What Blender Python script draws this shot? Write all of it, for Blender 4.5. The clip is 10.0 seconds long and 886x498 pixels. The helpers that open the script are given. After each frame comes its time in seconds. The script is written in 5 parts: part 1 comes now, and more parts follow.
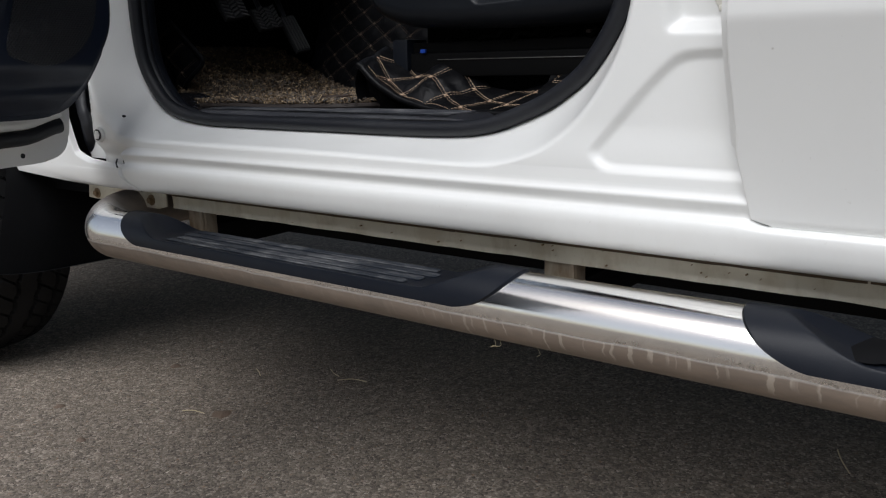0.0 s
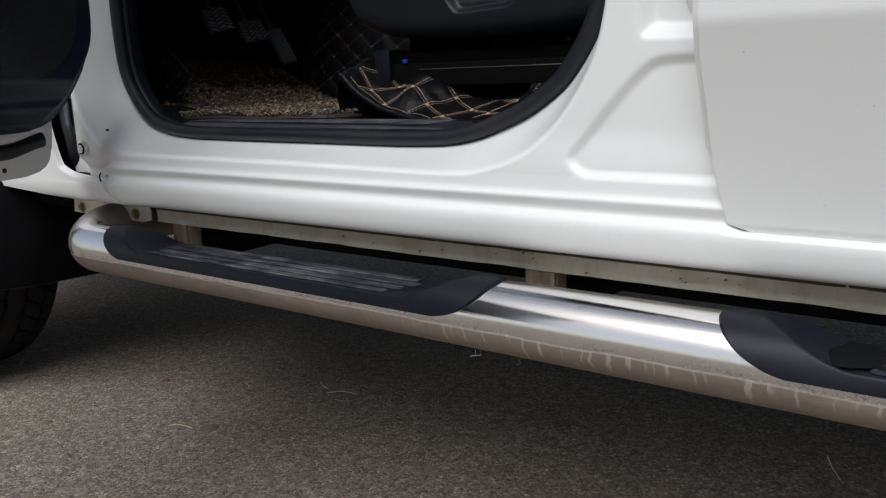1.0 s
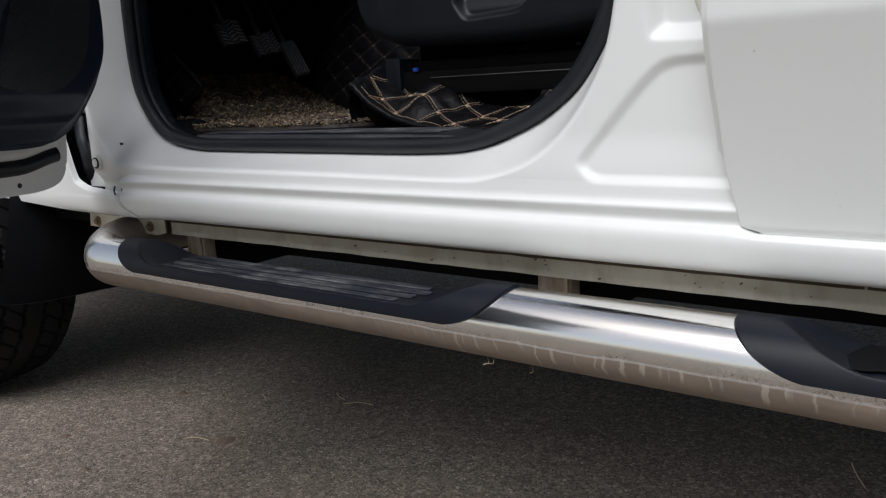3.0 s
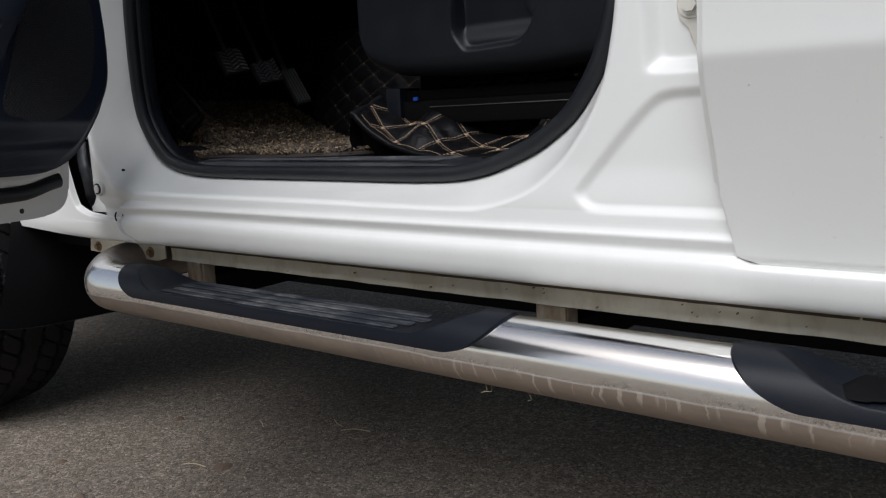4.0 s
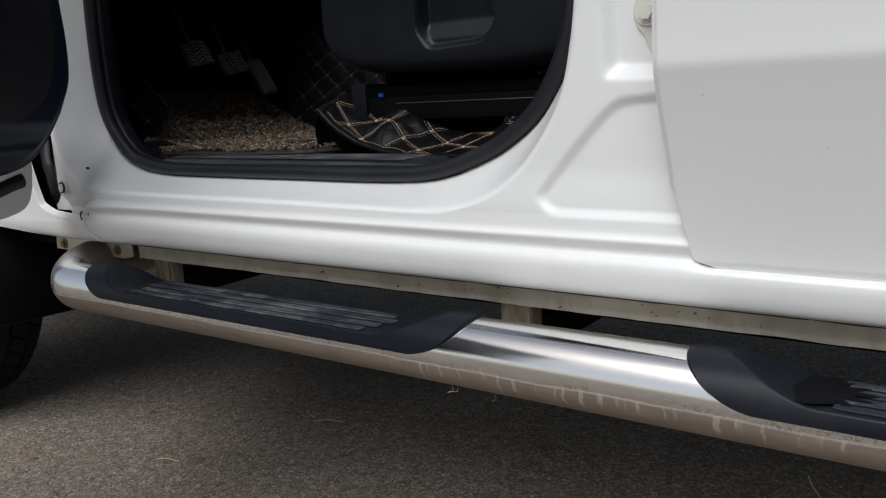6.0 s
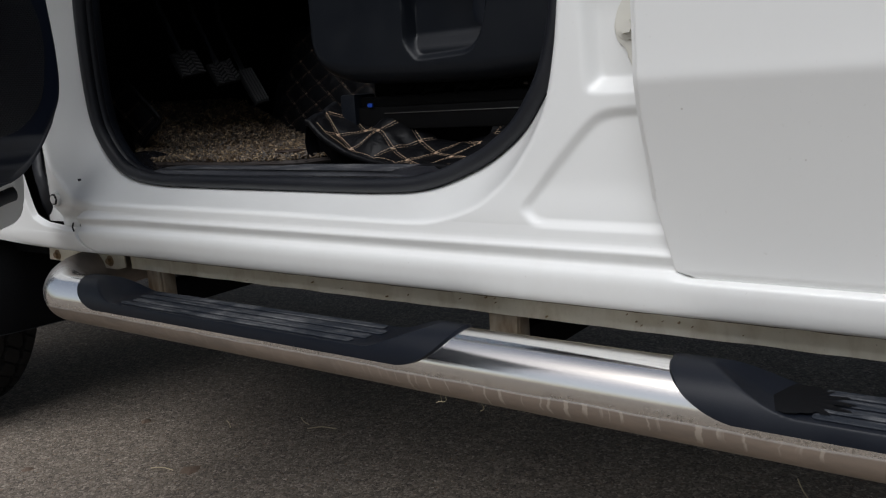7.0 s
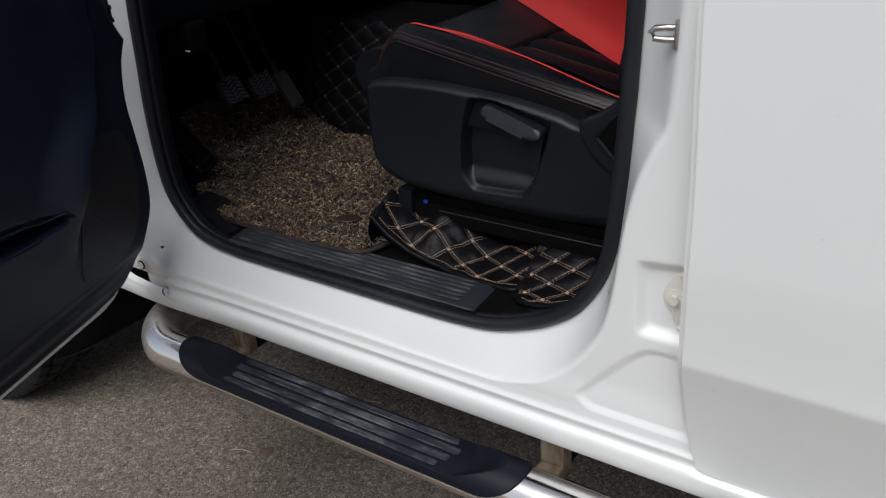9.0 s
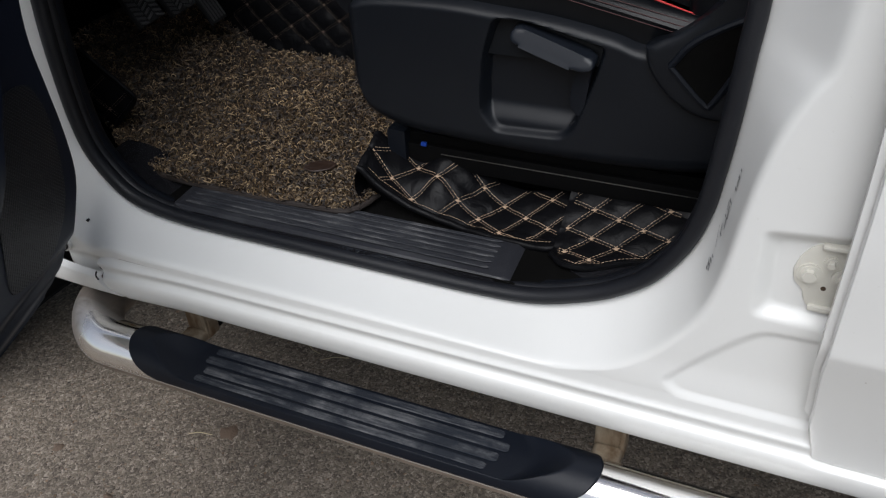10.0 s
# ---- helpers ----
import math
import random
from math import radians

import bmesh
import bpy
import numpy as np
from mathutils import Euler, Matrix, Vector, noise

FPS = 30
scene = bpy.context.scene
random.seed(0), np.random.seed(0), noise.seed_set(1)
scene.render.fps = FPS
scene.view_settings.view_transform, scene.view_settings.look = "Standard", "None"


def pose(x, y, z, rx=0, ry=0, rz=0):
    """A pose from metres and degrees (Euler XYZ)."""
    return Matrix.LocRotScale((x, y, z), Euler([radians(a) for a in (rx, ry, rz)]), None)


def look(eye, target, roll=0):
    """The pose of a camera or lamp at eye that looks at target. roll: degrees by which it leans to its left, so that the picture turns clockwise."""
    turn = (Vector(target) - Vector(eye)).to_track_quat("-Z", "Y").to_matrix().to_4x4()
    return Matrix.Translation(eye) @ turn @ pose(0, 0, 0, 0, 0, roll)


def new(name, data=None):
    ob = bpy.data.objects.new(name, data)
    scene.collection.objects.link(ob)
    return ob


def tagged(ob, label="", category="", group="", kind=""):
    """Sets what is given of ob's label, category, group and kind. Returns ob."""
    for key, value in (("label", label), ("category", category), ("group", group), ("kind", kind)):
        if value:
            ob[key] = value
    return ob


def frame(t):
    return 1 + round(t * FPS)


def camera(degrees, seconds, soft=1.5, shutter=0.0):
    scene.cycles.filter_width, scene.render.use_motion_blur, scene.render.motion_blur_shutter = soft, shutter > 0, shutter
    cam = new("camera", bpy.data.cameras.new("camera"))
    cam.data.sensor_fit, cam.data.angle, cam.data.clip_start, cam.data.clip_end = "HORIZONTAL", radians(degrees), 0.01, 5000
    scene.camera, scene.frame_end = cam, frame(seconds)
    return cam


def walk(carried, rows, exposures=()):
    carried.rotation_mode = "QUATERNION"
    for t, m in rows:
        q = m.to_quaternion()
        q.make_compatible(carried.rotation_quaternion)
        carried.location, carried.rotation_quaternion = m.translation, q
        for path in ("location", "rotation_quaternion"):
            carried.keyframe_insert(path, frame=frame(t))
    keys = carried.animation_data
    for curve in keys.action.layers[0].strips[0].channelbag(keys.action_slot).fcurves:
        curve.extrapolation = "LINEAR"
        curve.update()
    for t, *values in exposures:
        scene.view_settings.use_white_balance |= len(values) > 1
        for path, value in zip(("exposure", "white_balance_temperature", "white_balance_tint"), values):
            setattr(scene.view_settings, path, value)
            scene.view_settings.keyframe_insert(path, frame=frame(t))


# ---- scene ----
cam = camera(56.5, 10.0, soft=1.2)
PATH = [
    (0, (0.841, 0.592, 0.655), (-0.329, 2.152, 0.211), -1.3),
    (0.5, (0.854, 0.605, 0.654), (-0.318, 2.164, 0.212), -2.3),
    (1, (0.857, 0.61, 0.65), (-0.315, 2.176, 0.234), -2.0),
    (1.5, (0.86, 0.616, 0.645), (-0.302, 2.192, 0.24), -1.6),
    (2, (0.863, 0.622, 0.643), (-0.311, 2.189, 0.235), -1.9),
    (2.5, (0.86, 0.621, 0.641), (-0.337, 2.172, 0.239), -2.5),
    (3.8, (0.863, 0.621, 0.651), (-0.356, 2.17, 0.311), -3.1),
    (4, (0.864, 0.614, 0.649), (-0.348, 2.171, 0.321), -2.7),
    (4.5, (0.865, 0.616, 0.659), (-0.342, 2.169, 0.297), -3.4),
    (5, (0.868, 0.617, 0.665), (-0.324, 2.176, 0.282), -3.4),
    (5.5, (0.869, 0.615, 0.673), (-0.293, 2.196, 0.287), -2.8),
    (6.8, (0.892, 0.621, 0.688), (-0.266, 2.206, 0.301), -3.8),
    (7, (0.892, 0.619, 0.692), (-0.262, 2.207, 0.308), -3.7),
    (7.5, (0.896, 0.616, 0.718), (-0.281, 2.176, 0.291), -2.5),
    (7.7, (0.895, 0.614, 0.727), (-0.297, 2.167, 0.324), -1.5),
    (8, (0.877, 0.62, 0.867), (-0.289, 2.144, 0.304), -1.8),
    (8.2, (0.878, 0.638, 0.978), (-0.297, 2.134, 0.35), -1.6),
    (8.3, (0.874, 0.615, 1.042), (-0.274, 2.099, 0.349), -1.4),
    (8.5, (0.869, 0.562, 1.169), (-0.187, 2.033, 0.319), -0.8),
    (8.7, (0.872, 0.529, 1.222), (-0.162, 1.998, 0.342), -1.5),
    (9, (0.825, 0.534, 1.274), (-0.191, 1.995, 0.361), -3.7),
    (9.2, (0.749, 0.554, 1.254), (-0.209, 2.024, 0.294), -3.2),
    (9.5, (0.649, 0.627, 1.266), (-0.223, 2.05, 0.164), -3.5),
    (9.7, (0.595, 0.632, 1.247), (-0.225, 2.094, 0.156), -3.3),
    (10, (0.502, 0.666, 1.261), (-0.185, 2.135, 0.091), -3.1),
]
walk(cam, [(t, look(eye, target, roll)) for t, eye, target, roll in PATH], exposures=[(0.0, 0.82), (5.5, 0.80), (7.5, 0.58), (8.5, 0.63), (9.2, 0.78), (10.0, 0.82)])

# ---------- world and sun ----------
world = bpy.data.worlds.new("overcast")
scene.world = world
world.use_nodes = True
wn = world.node_tree
wn.nodes.clear()
sky = wn.nodes.new("ShaderNodeTexSky")
sky.sky_type = "NISHITA"
sky.sun_disc = False
sky.sun_elevation = radians(54)
sky.sun_rotation = radians(200)
sky.dust_density = 2.0
grey = wn.nodes.new("ShaderNodeHueSaturation")
grey.inputs["Saturation"].default_value = 0.62
bg = wn.nodes.new("ShaderNodeBackground")
bg.inputs["Strength"].default_value = 0.046
wout = wn.nodes.new("ShaderNodeOutputWorld")
wn.links.new(sky.outputs[0], grey.inputs["Color"])
wn.links.new(grey.outputs[0], bg.inputs["Color"])
wn.links.new(bg.outputs[0], wout.inputs["Surface"])

sun_data = bpy.data.lights.new("sun", "SUN")
sun_data.energy = 1.6
sun_data.angle = radians(48)
sun_data.color = (0.965, 0.975, 1.0)
sun = new("sun", sun_data)
sun.matrix_world = look((0.74, -2.25, 5.35), (0, 1.4, 0.4))


# ---------- materials ----------
class Nodes:
    """A short way to write a node material."""

    def __init__(self, name):
        self.mat = bpy.data.materials.new(name)
        self.mat.use_nodes = True
        self.tree = self.mat.node_tree
        self.bsdf = self.tree.nodes["Principled BSDF"]
        self.coord = self.tree.nodes.new("ShaderNodeTexCoord").outputs["Object"]

    def add(self, kind, **sets):
        n = self.tree.nodes.new(kind)
        for k, v in sets.items():
            if k in n.inputs:
                n.inputs[k].default_value = v
        return n

    def link(self, a, b):
        self.tree.links.new(a, b)

    def scaled(self, sx, sy, sz):
        m = self.tree.nodes.new("ShaderNodeMapping")
        m.inputs["Scale"].default_value = (sx, sy, sz)
        self.link(self.coord, m.inputs["Vector"])
        return m.outputs[0]

    def noise(self, scale, detail=4.0, vec=None, rough=0.55):
        n = self.add("ShaderNodeTexNoise", Scale=scale, Detail=detail, Roughness=rough)
        self.link(vec or self.coord, n.inputs["Vector"])
        return n.outputs["Fac"]

    def voronoi(self, scale, vec=None, feature="F1", out="Distance"):
        n = self.add("ShaderNodeTexVoronoi", Scale=scale)
        n.feature = feature
        self.link(vec or self.coord, n.inputs["Vector"])
        return n.outputs[out]

    def ramp(self, fac, stops):
        n = self.tree.nodes.new("ShaderNodeValToRGB")
        el = n.color_ramp.elements
        while len(el) < len(stops):
            el.new(0.5)
        for e, (p, c) in zip(el, stops):
            e.position = p
            e.color = (*c, 1.0) if isinstance(c, tuple) else (c, c, c, 1.0)
        self.link(fac, n.inputs["Fac"])
        return n.outputs["Color"]

    def mix(self, fac, a, b, kind="MIX"):
        n = self.tree.nodes.new("ShaderNodeMix")
        n.data_type = "RGBA"
        n.blend_type = kind
        for k, val in ((0, fac), (6, a), (7, b)):
            sock = n.inputs[k]
            if isinstance(val, (int, float)):
                sock.default_value = (val, val, val, 1) if k else val
            elif isinstance(val, tuple):
                sock.default_value = (*val, 1.0)
            else:
                self.link(val, sock)
        return n.outputs[2]

    def math(self, op, a, b=0.0, c=0.0):
        n = self.tree.nodes.new("ShaderNodeMath")
        n.operation = op
        for sock, val in zip(n.inputs, (a, b, c)):
            if isinstance(val, (int, float)):
                sock.default_value = val
            else:
                self.link(val, sock)
        return n.outputs[0]

    def axis(self, which):
        n = self.tree.nodes.new("ShaderNodeSeparateXYZ")
        self.link(self.coord, n.inputs[0])
        return n.outputs[which]

    def bump(self, height, strength, distance):
        n = self.add("ShaderNodeBump", Strength=strength, Distance=distance)
        self.link(height, n.inputs["Height"])
        self.link(n.outputs[0], self.bsdf.inputs["Normal"])

    def put(self, **sets):
        for k, v in sets.items():
            s = self.bsdf.inputs[k.replace("_", " ")]
            if isinstance(v, (int, float)):
                s.default_value = v
            elif isinstance(v, tuple):
                s.default_value = (*v, 1.0)
            else:
                self.link(v, s)
        return self.mat


def paint(name, base, dirt=0.0):
    n = Nodes(name)
    col = n.mix(n.ramp(n.noise(3.0), [(0.3, 0.0), (0.8, 1.0)]), base, tuple(c * 0.96 for c in base))
    specks = n.ramp(n.noise(260.0, 2.0), [(0.70, 0.0), (0.80, 1.0)])
    col = n.mix(n.math("MULTIPLY", specks, 0.14 + dirt), col, (0.30, 0.27, 0.21))
    dots = n.ramp(n.voronoi(16.0), [(0.012, 1.0), (0.020, 0.0)])
    col = n.mix(n.math("MULTIPLY", dots, 0.35 + dirt), col, (0.20, 0.16, 0.11))
    if dirt:
        smear = n.ramp(n.noise(1.0, 6.0, n.scaled(30, 12, 14), 0.65), [(0.46, 0.0), (0.62, 1.0)])
        col = n.mix(n.math("MULTIPLY", smear, dirt * 0.55), col, (0.32, 0.25, 0.15))
    rough = n.ramp(n.noise(14.0, 5.0), [(0.35, 0.34), (0.75, 0.46)])
    return n.put(Base_Color=col, Roughness=rough, Coat_Weight=0.35, Coat_Roughness=0.12)


def plastic(name, base, rough=0.5, grain=900.0, depth=0.0004, dust=0.25, gloss=0.5):
    n = Nodes(name)
    cloud = n.ramp(n.noise(11.0, 6.0), [(0.45, 0.0), (0.75, 1.0)])
    fine = n.ramp(n.noise(420.0, 3.0), [(0.55, 0.0), (0.75, 1.0)])
    d = n.math("MULTIPLY", n.math("ADD", n.math("MULTIPLY", cloud, 0.5), n.math("MULTIPLY", fine, 0.5)), dust)
    col = n.mix(d, base, (0.135, 0.14, 0.15))
    n.bump(n.noise(grain, 2.0), 0.35, depth)
    return n.put(Base_Color=col, Roughness=n.math("ADD", n.math("MULTIPLY", cloud, 0.12), rough), Specular_IOR_Level=gloss)


WHITE = paint("white_paint", (0.785, 0.79, 0.775))
DIRTY_WHITE = paint("dirty_white_paint", (0.60, 0.555, 0.45), 0.7)
RUBBER = plastic("black_rubber", (0.0062, 0.0072, 0.0105), 0.46, 300.0, 0.0004, 0.06, 0.42)
TRIM = plastic("black_trim_plastic", (0.0042, 0.0058, 0.0095), 0.44, 1400.0, 0.0003, 0.02, 0.24)
SEATPLASTIC = plastic("grained_seat_plastic", (0.0050, 0.0064, 0.0092), 0.38, 1000.0, 0.0005, 0.02, 0.27)
LEVER = plastic("smooth_lever_plastic", (0.0085, 0.0110, 0.0160), 0.36, 1000.0, 0.0003, 0.03, 0.34)
SCUFF = plastic("scuffed_plastic", (0.020, 0.021, 0.026), 0.38, 700.0, 0.0004, 0.45)
PAD = plastic("dusty_pad_plastic", (0.0045, 0.0066, 0.0120), 0.40, 900.0, 0.0003, 0.06, 0.26)
UNDER = plastic("underbody_black", (0.0045, 0.0047, 0.0055), 0.75, 200.0, 0.001, 0.04, 0.12)
TYRE = plastic("tyre_rubber", (0.009, 0.009, 0.010), 0.75, 260.0, 0.0006, 0.15, 0.3)


def leather():
    n = Nodes("black_leather")
    crease = n.add("ShaderNodeTexNoise", Scale=34.0, Detail=4.0, Roughness=0.5, Distortion=0.9)
    n.link(n.coord, crease.inputs["Vector"])
    h = n.math("ADD", n.math("MULTIPLY", crease.outputs["Fac"], 1.0), n.math("MULTIPLY", n.noise(700.0, 2.0), 0.03))
    n.bump(h, 0.55, 0.0045)
    return n.put(Base_Color=n.mix(n.noise(9.0), (0.0030, 0.0032, 0.0040), (0.0050, 0.0050, 0.0058)), Roughness=n.ramp(crease.outputs["Fac"], [(0.35, 0.30), (0.65, 0.44)]), Specular_IOR_Level=0.10)


LEATHER = leather()
SEATHIDE = plastic("smooth_black_leather", (0.0042, 0.0050, 0.0064), 0.33, 700.0, 0.0006, 0.02, 0.24)
RED = plastic("red_leather", (0.62, 0.035, 0.030), 0.42, 700.0, 0.0005, 0.05)
CARPET = plastic("black_carpet", (0.0035, 0.0034, 0.0033), 0.95, 900.0, 0.002, 0.02, 0.04)
STEEL = Nodes("zinc_steel").put(Base_Color=(0.45, 0.44, 0.42), Metallic=1.0, Roughness=0.34)
RUST = plastic("rusty_bolt_steel", (0.22, 0.14, 0.07), 0.6, 500.0, 0.0006, 0.3)
THREAD = plastic("tan_thread", (0.48, 0.34, 0.23), 0.7, 900.0, 0.0002, 0.2)
# the tan thread again, darkened for the dim depth of the footwell
THREADSHADE = plastic("shaded_tan_thread", (0.12, 0.082, 0.055), 0.8, 900.0, 0.0002, 0.2)
REDTHREAD = plastic("red_thread", (0.55, 0.03, 0.03), 0.6, 900.0, 0.0002, 0.0)
STRAW = plastic("dry_straw", (0.45, 0.38, 0.24), 0.7, 500.0, 0.0002, 0.3)
BLUE = plastic("blue_plastic", (0.012, 0.06, 0.38), 0.35, 500.0, 0.0001, 0.0)
INK = plastic("grey_print", (0.34, 0.34, 0.35), 0.5, 500.0, 0.0001, 0.0)


def knurl(name, clean, worn):
    """Ribs worn grey by shoes, in long smears."""
    n = Nodes(name)
    smear = n.ramp(n.noise(1.0, 6.0, n.scaled(14, 120, 1), 0.65), [(0.42, 0.0), (0.70, 1.0)])
    patch = n.ramp(n.noise(19.0, 6.0, rough=0.7), [(0.40, 0.04), (0.62, 1.0)])
    n.bump(n.voronoi(900.0), 0.5, 0.0008)
    return n.put(Base_Color=n.mix(n.math("MULTIPLY", smear, patch), clean, worn), Roughness=0.65, Specular_IOR_Level=0.3)


KNURL = knurl("worn_knurled_rib", (0.014, 0.018, 0.026), (0.17, 0.172, 0.178))
SCUFFRIB = knurl("scuffed_rib", (0.022, 0.024, 0.030), (0.15, 0.15, 0.155))
GLOSSY = plastic("smooth_black_plastic", (0.010, 0.010, 0.012), 0.12, 38.0, 0.006, 0.08)
GRIP = plastic("worn_grip_rubber", (0.020, 0.020, 0.021), 0.6, 500.0, 0.0003, 0.15, 0.3)
PEDAL = plastic("black_pedal_rubber", (0.008, 0.008, 0.009), 0.7, 260.0, 0.0006, 0.1, 0.2)
RAIL = plastic("greased_rail", (0.003, 0.003, 0.0032), 0.55, 200.0, 0.0003, 0.01, 0.10)
BACKING = plastic("mat_backing", (0.020, 0.013, 0.010), 0.7, 300.0, 0.001, 0.2)
BROWN = plastic("brown_badge", (0.026, 0.013, 0.008), 0.5, 300.0, 0.0004, 0.2)
DARKRED = plastic("dark_red_thread", (0.040, 0.0045, 0.0045), 0.6, 900.0, 0.0002, 0.0)
CREAM = paint("cream_painted_steel", (0.70, 0.685, 0.62), 0.06)
GRIME = plastic("brown_grime", (0.085, 0.058, 0.036), 0.85, 200.0, 0.001, 0.3, 0.2)
MUD = plastic("dry_mud", (0.15, 0.105, 0.075), 0.9, 240.0, 0.003, 0.4)


def stained_steel():
    n = Nodes("dull_bracket_steel")
    stain = n.ramp(n.noise(1.0, 5.0, n.scaled(40, 30, 14)), [(0.38, 0.0), (0.66, 1.0)])
    col = n.mix(stain, (0.42, 0.36, 0.28), (0.18, 0.12, 0.07))
    return n.put(Base_Color=col, Metallic=0.45, Roughness=n.math("ADD", n.math("MULTIPLY", stain, 0.3), 0.34))


TUBEDULL = stained_steel()
GLASS = Nodes("clear_glass").put(Base_Color=(0.92, 0.96, 0.94), Transmission_Weight=1.0, Roughness=0.0, IOR=1.45)
WET = Nodes("wet_plastic").put(Base_Color=(0.0035, 0.004, 0.0055), Roughness=0.45, Specular_IOR_Level=0.12)


def coil_vinyl():
    n = Nodes("coiled_vinyl")
    geo = n.tree.nodes.new("ShaderNodeNewGeometry")
    col = n.ramp(geo.outputs["Random Per Island"], [(0.0, (0.012, 0.007, 0.004)), (0.45, (0.046, 0.027, 0.013)), (0.78, (0.140, 0.089, 0.044)), (1.0, (0.43, 0.31, 0.175))])
    dirt = n.ramp(n.noise(7.0, 4.0), [(0.35, 0.55), (0.65, 1.0)])
    return n.put(Base_Color=n.mix(1.0, col, dirt, "MULTIPLY"), Roughness=0.55)


COIL = coil_vinyl()


def chrome_dirty():
    """Polished stainless tube: mirror above, road film with water runs on the lower half."""
    n = Nodes("stainless_tube")
    x, z = n.axis(0), n.axis(2)
    wob = n.noise(1.0, 4.0, n.scaled(9, 7, 3))
    level = n.math("SUBTRACT", n.math("ADD", z, n.math("MULTIPLY", n.math("SUBTRACT", wob, 0.5), 0.010)), 0.3805)
    film = n.ramp(n.math("MULTIPLY_ADD", level, 60.0, 0.5), [(0.34, 1.0), (0.58, 0.0)])
    # pale runs that wander down through the film, each of its own length
    sway = n.math("MULTIPLY", n.math("SUBTRACT", n.noise(1.0, 2.0, n.scaled(16, 4, 70)), 0.5), 0.010)
    along = n.tree.nodes.new("ShaderNodeCombineXYZ")
    n.link(n.math("ADD", x, sway), along.inputs[0])
    lines = n.add("ShaderNodeTexNoise", Scale=105.0, Detail=1.5, Roughness=0.5)
    n.link(along.outputs[0], lines.inputs["Vector"])
    runs = n.ramp(lines.outputs["Fac"], [(0.555, 0.0), (0.590, 1.0), (0.70, 1.0)])
    reach = n.add("ShaderNodeTexNoise", Scale=26.0, Detail=2.0)
    n.link(along.outputs[0], reach.inputs["Vector"])
    ends = n.math("MULTIPLY", n.math("SUBTRACT", reach.outputs["Fac"], 0.28), 0.085)
    inside_run = n.ramp(n.math("MULTIPLY", n.math("ADD", level, ends), 120.0), [(0.0, 0.0), (0.9, 1.0)])
    stretch = n.ramp(n.math("MULTIPLY_ADD", x, 2.0, 0.0), [(0.50, 0.12), (0.74, 1.0)])
    runs = n.math("MULTIPLY", n.math("MULTIPLY", runs, inside_run), stretch)
    mottle = n.noise(1.0, 6.0, n.scaled(14, 40, 40), 0.65)
    col = n.mix(n.ramp(mottle, [(0.32, 0.0), (0.68, 1.0)]), (0.215, 0.150, 0.102), (0.118, 0.079, 0.050))
    col = n.mix(n.math("MULTIPLY", runs, 0.75), col, (0.42, 0.35, 0.28))
    # grime that speckles the polish just above the film
    dots = n.math("MULTIPLY", n.ramp(n.noise(330.0, 3.0), [(0.50, 0.0), (0.62, 1.0)]), n.ramp(n.noise(34.0, 3.0), [(0.40, 0.0), (0.62, 1.0)]))
    near = n.ramp(n.math("MULTIPLY", level, 55.0), [(0.0, 1.0), (0.75, 0.0)])
    specks = n.math("MAXIMUM", n.math("MULTIPLY", n.math("MULTIPLY", dots, near), 0.7), n.math("MULTIPLY", n.ramp(n.noise(300.0, 3.0), [(0.66, 0.0), (0.74, 1.0)]), 0.18))
    # brown on the elbow: dirt further in, and painted dark reflections round the bend
    inner = n.math("MULTIPLY", n.math("MINIMUM", n.math("MAXIMUM", n.math("MULTIPLY", n.math("SUBTRACT", n.axis(1), 1.350), 32.0), 0.0), 1.0), n.math("LESS_THAN", x, -0.40))
    bend = n.math("MULTIPLY", n.math("MINIMUM", n.math("MAXIMUM", n.math("MULTIPLY", n.math("SUBTRACT", -0.428, x), 28.0), 0.0), 1.0), n.ramp(mottle, [(0.30, 0.55), (0.70, 0.95)]))
    inner = n.math("MAXIMUM", inner, bend)
    cover = n.math("MAXIMUM", n.math("MAXIMUM", n.math("MULTIPLY", film, 0.90), specks), n.math("MULTIPLY", inner, 0.80))
    smear = n.ramp(n.noise(1.0, 5.0, n.scaled(5, 60, 60)), [(0.35, 0.11), (0.7, 0.21)])
    return n.put(Base_Color=n.mix(cover, (0.93, 0.92, 0.90), col),
                 Metallic=n.math("SUBTRACT", 1.0, n.math("MAXIMUM", n.math("MULTIPLY", film, 0.90), n.math("MULTIPLY", inner, 0.50))),
                 Roughness=n.math("ADD", smear, n.math("MULTIPLY", cover, 0.36)))


CHROME = chrome_dirty()


